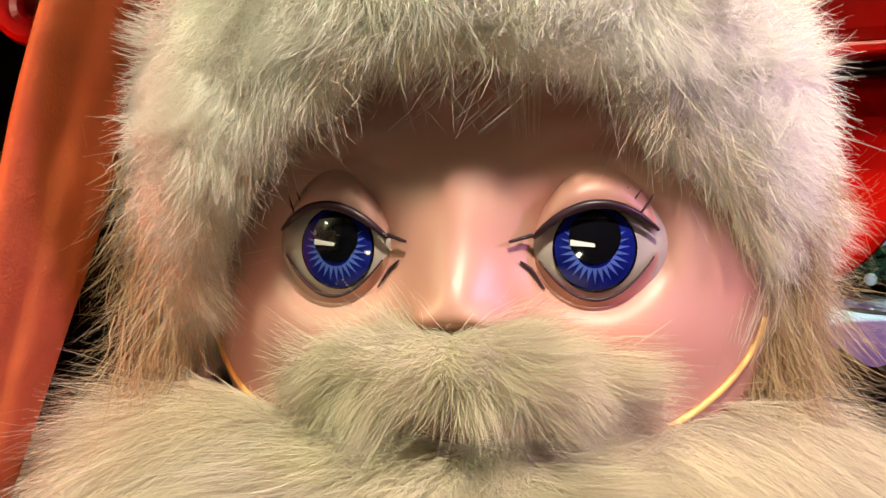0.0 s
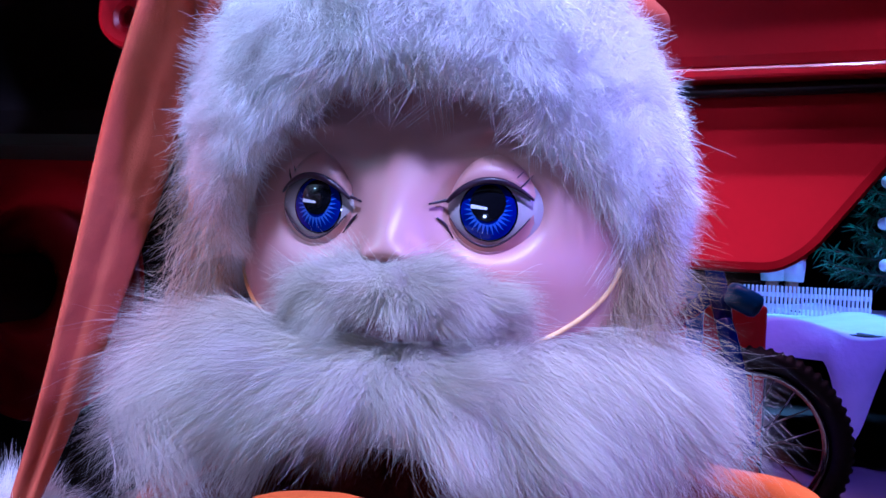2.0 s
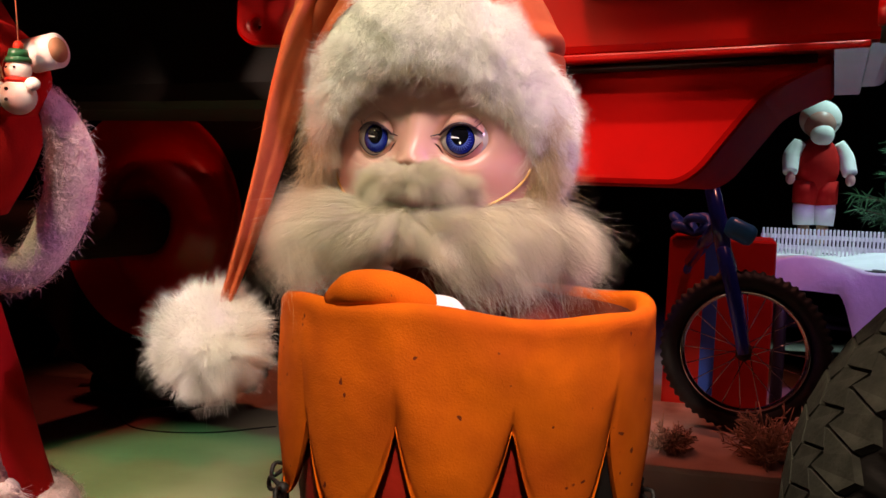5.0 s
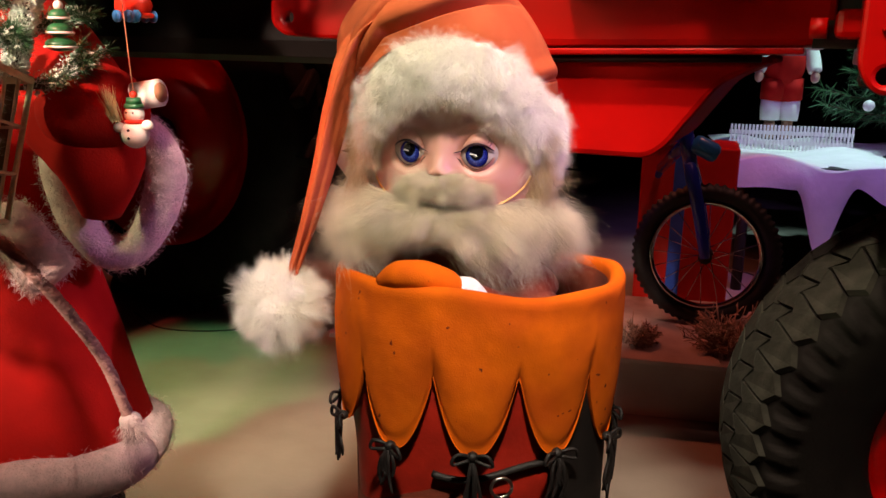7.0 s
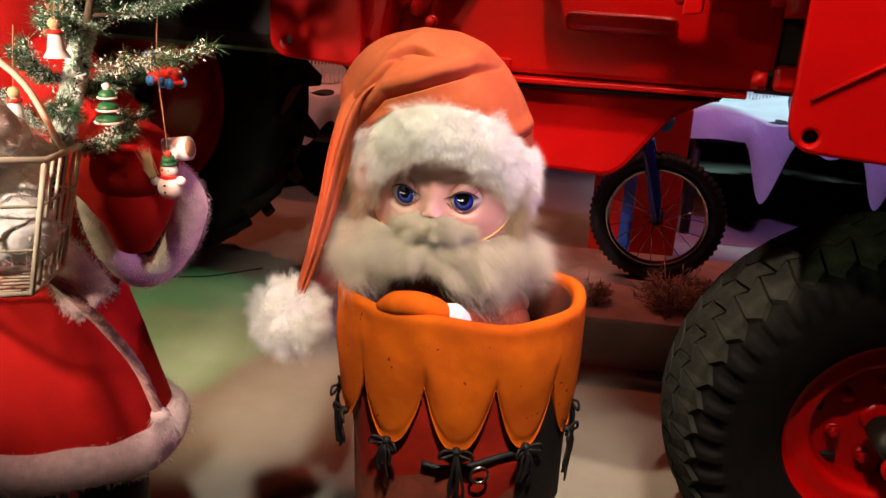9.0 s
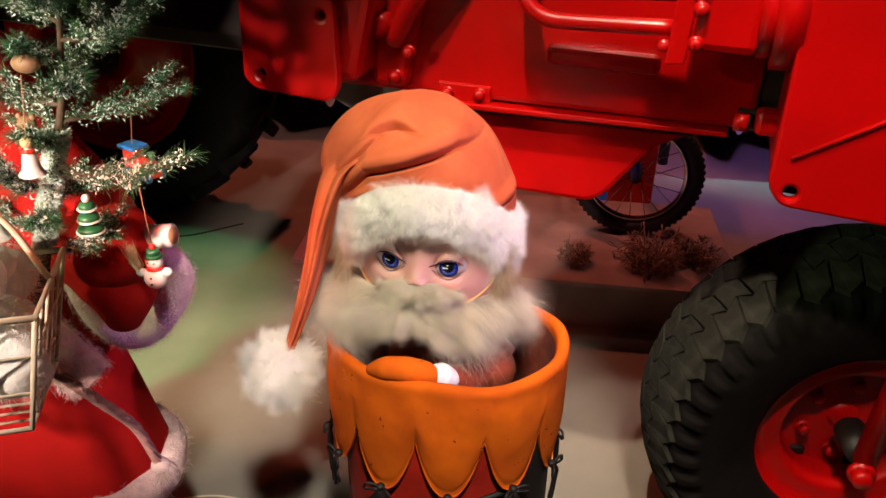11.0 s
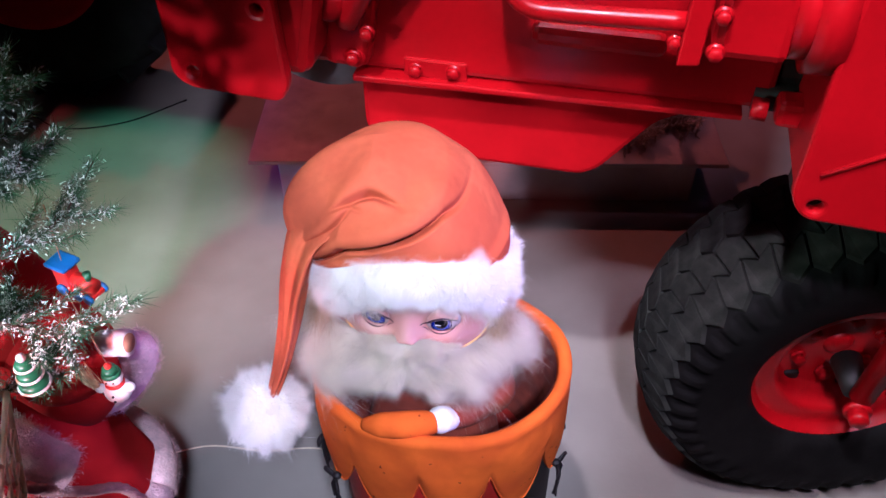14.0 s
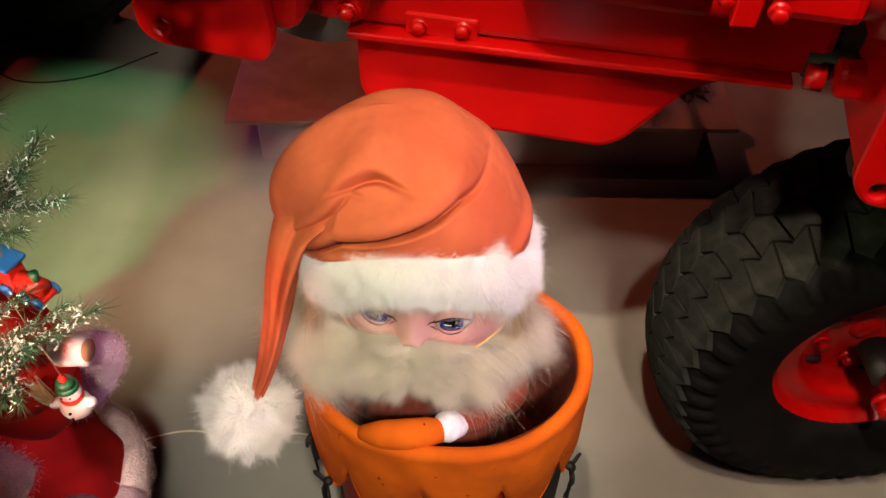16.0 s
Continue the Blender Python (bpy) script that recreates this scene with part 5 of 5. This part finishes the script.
def build_basket():
    a, b = (np.array(p) for p in BASKET)
    left = unit(np.array([b[1] - a[1], -(b[0] - a[0]), 0])) * 0.34
    top = [a, b, b + left, a + left]
    mid = sum(top) / 4
    low = [mid + (p - mid) * np.array([0.80, 0.80, 1]) - np.array([0, 0, 0.165]) for p in top]
    basket = empty("wire_basket", *mid)
    off = mid
    loop = lambda ps: [p - off for p in ps] + [ps[0] - off]
    piece("top_rim", tube(loop(top), 0.0042, 8), M_WIRE, basket, "cream coated rim wire")
    piece("bottom_rim", tube(loop(low), 0.0034, 8), M_WIRE, basket)
    for h in (0.33, 0.66):
        piece("hoop", tube(loop([t + (l - t) * h for t, l in zip(top, low)]), 0.0020, 6), M_WIRE, basket)
    for i in range(4):
        for t in np.linspace(0, 1, 7 if i % 2 else 5, endpoint=False):
            p, q = top[i] + (top[(i + 1) % 4] - top[i]) * t, low[i] + (low[(i + 1) % 4] - low[i]) * t
            piece("upright", tube([p - off, q - off], 0.0034 if t == 0 else 0.0021, 6), M_WIRE, basket)
    for t in np.linspace(0, 1, 9):
        p, q = low[0] + (low[1] - low[0]) * t, low[3] + (low[2] - low[3]) * t
        piece("floor_wire", tube([p - off, q - off], 0.0019, 6), M_WIRE, basket)
    m1, m2 = (top[0] + top[1]) / 2, (top[2] + top[3]) / 2
    piece("handle", tube([m1 - off, m1 + (m2 - m1) * 0.15 - off + np.array([0, 0, 0.10]), (m1 + m2) / 2 - off + np.array([0, 0, 0.16]), m2 + (m1 - m2) * 0.15 - off + np.array([0, 0, 0.10]), m2 - off], 0.0042, 8, 30), M_WIRE, basket)
    return tagged(basket, "cream wire basket filled with cotton wool, before the coated figure", "basket"), mid, low


basket, BMID, BLOW = build_basket()


def build_cotton():
    c = Shape()
    rng = np.random.default_rng(11)
    for k in range(46):
        t, w = rng.uniform(0.08, 0.92), rng.uniform(0.06, 0.85)
        p = BLOW[0] * (1 - t) * (1 - w) + BLOW[1] * t * (1 - w) + BLOW[2] * t * w + BLOW[3] * (1 - t) * w
        r = rng.uniform(0.034, 0.050)
        p = p + np.array([0, 0, r * 0.9 + rng.uniform(0.02, 0.15)])
        v, f = ball(p, (r, r, r * 0.9), 24, 16)
        v = v + 0.004 * np.sin(v[:, [1, 2, 0]] * 90) + 0.0015 * np.sin(v[:, [2, 0, 1]] * 230)
        c.add((v, f), M_COTTON)
        d = unit(rng.normal(0, 1, (900, 3)))
        c.add(strands(p + d * r * 0.95, d, 0.012, 0.0005, 0.1, 0.6, 3, 0.6), M_FUR)
    return c.thing("cotton_wool")


tagged(build_cotton(), "fluffy white cotton wool lying in the wire basket", "cotton wool", kind="stuff")


def build_little_tree():
    base = np.array([-0.468, -0.035, 0.87])
    tree = empty("little_pine_tree", *base)
    rng = np.random.default_rng(21)
    top = 0.62
    stem = spline([(0, 0, 0), (0.033, 0.025, 0.176), (0.051, 0.043, 0.263), (0.073, 0.055, 0.37), (0.10, 0.06, top)], 60)
    piece("trunk", tube(stem, [0.010, 0.008, 0.005, 0.002], 10), M_BARK, tree, "thin brown stem flecked with frost")
    frost, needles, limbs = Shape(), Shape(), Shape()
    n = 5000
    z = rng.uniform(0.14, 0.30, n)
    a = rng.uniform(0, TAU, n)
    p = np.stack([np.interp(z, stem[:, 2], stem[:, 0]) + 0.011 * np.cos(a), np.interp(z, stem[:, 2], stem[:, 1]) + 0.011 * np.sin(a), z], -1)
    frost.add(strands(p, unit(np.stack([np.cos(a), np.sin(a), 0.4 + 0 * a], -1)), 0.007, 0.0034, 0, 0.5, 1), M_FROST)
    for k in range(22):
        h = 0.13 + 0.47 * (k / 22) ** 0.95
        a = k * 2.399 + 0.3
        L = 0.178 * (1 - 0.72 * (h / top) ** 1.2) * rng.uniform(0.85, 1.12)
        if math.cos(a) > 0.2 and h < 0.21:
            L *= 0.5
        if math.sin(a) < -0.35 and h < 0.46:
            L *= 0.4
        d = np.array([math.cos(a), math.sin(a), 0.0])
        o = np.array([np.interp(h, stem[:, 2], stem[:, 0]), np.interp(h, stem[:, 2], stem[:, 1]), h])
        tip = np.array([0, 0, rng.uniform(0.02, 0.07)])
        line = spline([o, o + d * L * 0.45 + np.array([0, 0, 0.004]), o + d * L * 0.85 + 0.5 * tip, o + d * L + tip], 24)
        limbs.add(tube(line, [0.0035, 0.0022, 0.0012], 6), M_BARK)
        lines = [line]
        for j in range(5):
            i = 6 + 3 * j
            sd = np.cross(d, [0, 0, 1]) * (1 if j % 2 else -1)
            lines.append(spline([line[i], line[i] + (d * 0.6 + sd * 0.6 + np.array([0, 0, 0.15])) * L * 0.28, line[i] + (d * 0.9 + sd * 0.8 + np.array([0, 0, 0.35])) * L * 0.42], 12))
            limbs.add(tube(lines[-1], [0.0018, 0.001], 4), M_BARK)
        for q, ln in enumerate(lines):
            m = 460 if q == 0 else 230
            i = rng.uniform(0.12 if q == 0 else 0, 1, m) * (len(ln) - 1)
            roots = np.stack([np.interp(i, np.arange(len(ln)), ln[:, c]) for c in range(3)], -1)
            dirn = unit(ln[-1] - ln[0])
            needles.add(strands(roots, unit(dirn * 0.9 + rng.normal(0, 0.5, (m, 3))), 0.022, 0.0008, 0.05, 0.1, 2), M_NEEDLE)
            w = m // 2
            frost.add(strands(roots[:w] + rng.normal(0, 0.005, (w, 3)), unit(dirn * 0.6 + rng.normal(0, 0.7, (w, 3))), 0.005, 0.0022, 0, 0.2, 1), M_FROST)
    tagged(limbs.thing("twig_work", tree), kind="stuff")
    tagged(needles.thing("foliage", tree, "green needles"), kind="stuff")
    tagged(frost.thing("frost", tree, "white frost flakes"), kind="stuff")
    return tree


tagged(build_little_tree(), "little artificial pine tree dusted with frost, in the wire basket", "tree")


def string_to(thing, top, low):
    piece("string", tube([top, low], 0.0007, 5), M_THREAD, thing)


def snowman(at):
    t = empty("snowman_ornament", *at)
    piece("body", ball((0, 0, -0.012), (0.0175, 0.0165, 0.0175), 20, 14), M_ORN_W, t)
    piece("head", ball((0, 0, 0.013), (0.0125, 0.012, 0.0115), 18, 12), M_ORN_W, t)
    for s in (-1, 1):
        piece("arm", ball((0.019 * s, -0.004, -0.002 + 0.002 * s), (0.0075, 0.0065, 0.0065), 12, 8), M_ORN_W, t)
        piece("eye", ball((0.0045 * s, -0.0112, 0.015), 0.0013, 8, 6), M_LACE, t)
    piece("hat_brim", tube([(0, 0, 0.0205), (0, 0, 0.0255)], [0.0125, 0.0115], 18), M_ORN_G, t)
    piece("hat_crown", tube([(0, 0, 0.0255), (0, 0, 0.033)], [0.010, 0.0085], 18), M_ORN_G, t)
    piece("bobble", ball((0, 0, 0.0365), 0.005, 12, 8), M_ORN_R, t)
    piece("scarf", tube([(0.010 * math.cos(a), 0.010 * math.sin(a), 0.0035) for a in np.linspace(0, TAU, 20)], 0.0026, 8), M_ORN_R, t)
    for k in range(2):
        piece("button", ball((0.0, -0.0165, -0.006 - 0.010 * k), 0.0018, 8, 6), M_LACE, t)
    broom = Shape()
    roots = np.array([-0.022, -0.006, 0.006]) + RNG.normal(0, 0.0025, (160, 3))
    broom.add(strands(roots, unit(np.tile([-0.35, 0, 1.0], (160, 1))), 0.034, 0.0014, 0, 0.16, 2), M_STRAW)
    broom.add(tube([(-0.022, -0.006, 0.008), (-0.014, -0.006, -0.022)], 0.0018, 6), M_BARK)
    broom.thing("broom", t, "tiny straw broom")
    string_to(t, (-0.01, 0.0, 0.17), (0, 0, 0.04))
    return tagged(t, "tiny white snowman ornament with green hat and straw broom", "ornament", "tree ornaments")


snowman((-0.314, 0.035, 0.958))


def spool(at):
    t = empty("spool_ornament", *at)
    piece("body", tube([(-0.022, 0, -0.004), (0.024, -0.004, 0.004)], 0.0175, 28), M_ORN_W, t)
    piece("end_disc", tube([(0.024, -0.004, 0.004), (0.0255, -0.0042, 0.0042)], 0.0125, 24), M_BROWN, t)
    return tagged(t, "small cream roll ornament with pinkish end", "ornament", "tree ornaments")


spool((-0.322, 0.075, 0.992))


def train(at):
    t = empty("train_ornament", *at, rz=-25)
    piece("cab", box((-0.012, 0, 0.010), (0.022, 0.020, 0.028), 0.002), M_ORN_R, t, smooth=False)
    piece("roof", box((-0.012, 0, 0.027), (0.032, 0.028, 0.006), 0.002), M_ORN_B, t, "blue roof", smooth=False)
    piece("boiler", tube([(0.0, 0, 0.004), (0.030, 0, 0.004)], 0.0095, 16), M_ORN_R, t)
    piece("chassis", box((0.004, 0, -0.008), (0.058, 0.020, 0.006), 0.002), M_ORN_R, t, smooth=False)
    piece("chimney", tube([(0.024, 0, 0.01), (0.024, 0, 0.024)], [0.003, 0.005], 12), M_ORN_G, t)
    for x in (-0.014, 0.010, 0.026):
        for s in (-1, 1):
            piece("wheel", tube([(x, 0.010 * s, -0.009), (x, 0.014 * s, -0.009)], 0.0075, 16), M_ORN_B, t, "dark blue wheel")
    string_to(t, (0, 0, 0.12), (-0.012, 0, 0.03))
    return tagged(t, "tiny red wooden train ornament with blue roof and wheels", "ornament", "tree ornaments")


train((-0.336, 0.080, 1.098))


def stacked_bead(at):
    t = empty("bead_ornament", *at)
    for k in range(3):
        piece("disc", ball((0, 0, -0.016 * k), (0.011 + 0.003 * k, 0.011 + 0.003 * k, 0.008), 20, 12), M_ORN_G, t)
        piece("edge", tube([((0.0112 + 0.003 * k) * math.cos(a), (0.0112 + 0.003 * k) * math.sin(a), -0.003 - 0.016 * k) for a in np.linspace(0, TAU, 24)], 0.0016, 6), M_ORN_W, t, "white painted edge")
    piece("star", ball((0, 0, 0.011), 0.0055, 12, 8), M_ORN_W, t)
    return tagged(t, "tiny green tree ornament of stacked discs edged in white", "ornament", "tree ornaments")


stacked_bead((-0.360, -0.035, 1.085))


def bell(at):
    t = empty("bell_ornament", *at)
    piece("bell", sheet(lambda u, v: (np.interp(v, [0, 0.3, 0.8, 1], [0.004, 0.009, 0.012, 0.017]) * np.cos(TAU * u), np.interp(v, [0, 0.3, 0.8, 1], [0.004, 0.009, 0.012, 0.017]) * np.sin(TAU * u), 0.018 - 0.036 * v), 24, 10, wrap_u=True), M_ORN_W, t)
    piece("band", tube([(0.0075 * math.cos(a), 0.0075 * math.sin(a), 0.014) for a in np.linspace(0, TAU, 20)], 0.003, 8), M_ORN_R, t)
    piece("knob", ball((0, 0, 0.024), 0.008, 14, 10), M_STRAW, t)
    string_to(t, (0.01, 0, 0.11), (0, 0, 0.03))
    return tagged(t, "tiny white bell ornament with a red band", "ornament", "tree ornaments")


bell((-0.415, -0.05, 1.150))
copy_thing(scene.objects["bell_ornament"], pose(-0.475, -0.06, 1.06))


def bear(at):
    d = Shape().add(ball((0, 0, 0.013), 0.0125, 16, 12), M_BROWN).add(ball((0, 0, -0.012), (0.0145, 0.013, 0.016), 16, 12), M_BROWN)
    for s in (-1, 1):
        d.add(ball((0.009 * s, 0, 0.024), 0.004, 10, 8), M_BROWN).add(ball((0.013 * s, -0.006, -0.008), 0.005, 10, 8), M_BROWN)
    return tagged(d.thing("bear_ornament", at=pose(*at)), "tiny brown wooden bear ornament", "ornament", "tree ornaments")


bear((-0.442, 0.0, 1.165))
walnut = piece("walnut_ornament", ball((-0.415, -0.02, 1.265), (0.018, 0.014, 0.012), 18, 12), M_BROWN)
tagged(walnut, "small reddish brown nut ornament in the tree", "ornament", "tree ornaments")

# ---- cords on the floor ----
cord = piece("cable", tube([(-0.62, 0.53, 0.0025), (-0.50, 0.565, 0.0025), (-0.36, 0.553, 0.0025), (-0.20, 0.556, 0.0025), (-0.02, 0.44, 0.0025)], 0.0024, 6, 60), M_WIRE)
tagged(cord, "thin pale cable lying on the floor beside the boot", "cable")
cord2 = piece("cable", tube([(-1.55, 2.05, 0.0025), (-1.35, 1.90, 0.0025), (-1.12, 1.93, 0.0025), (-0.92, 2.08, 0.0025)], 0.0028, 6, 60), M_LACE)
tagged(cord2, "thin dark cable lying on the concrete floor", "cable")
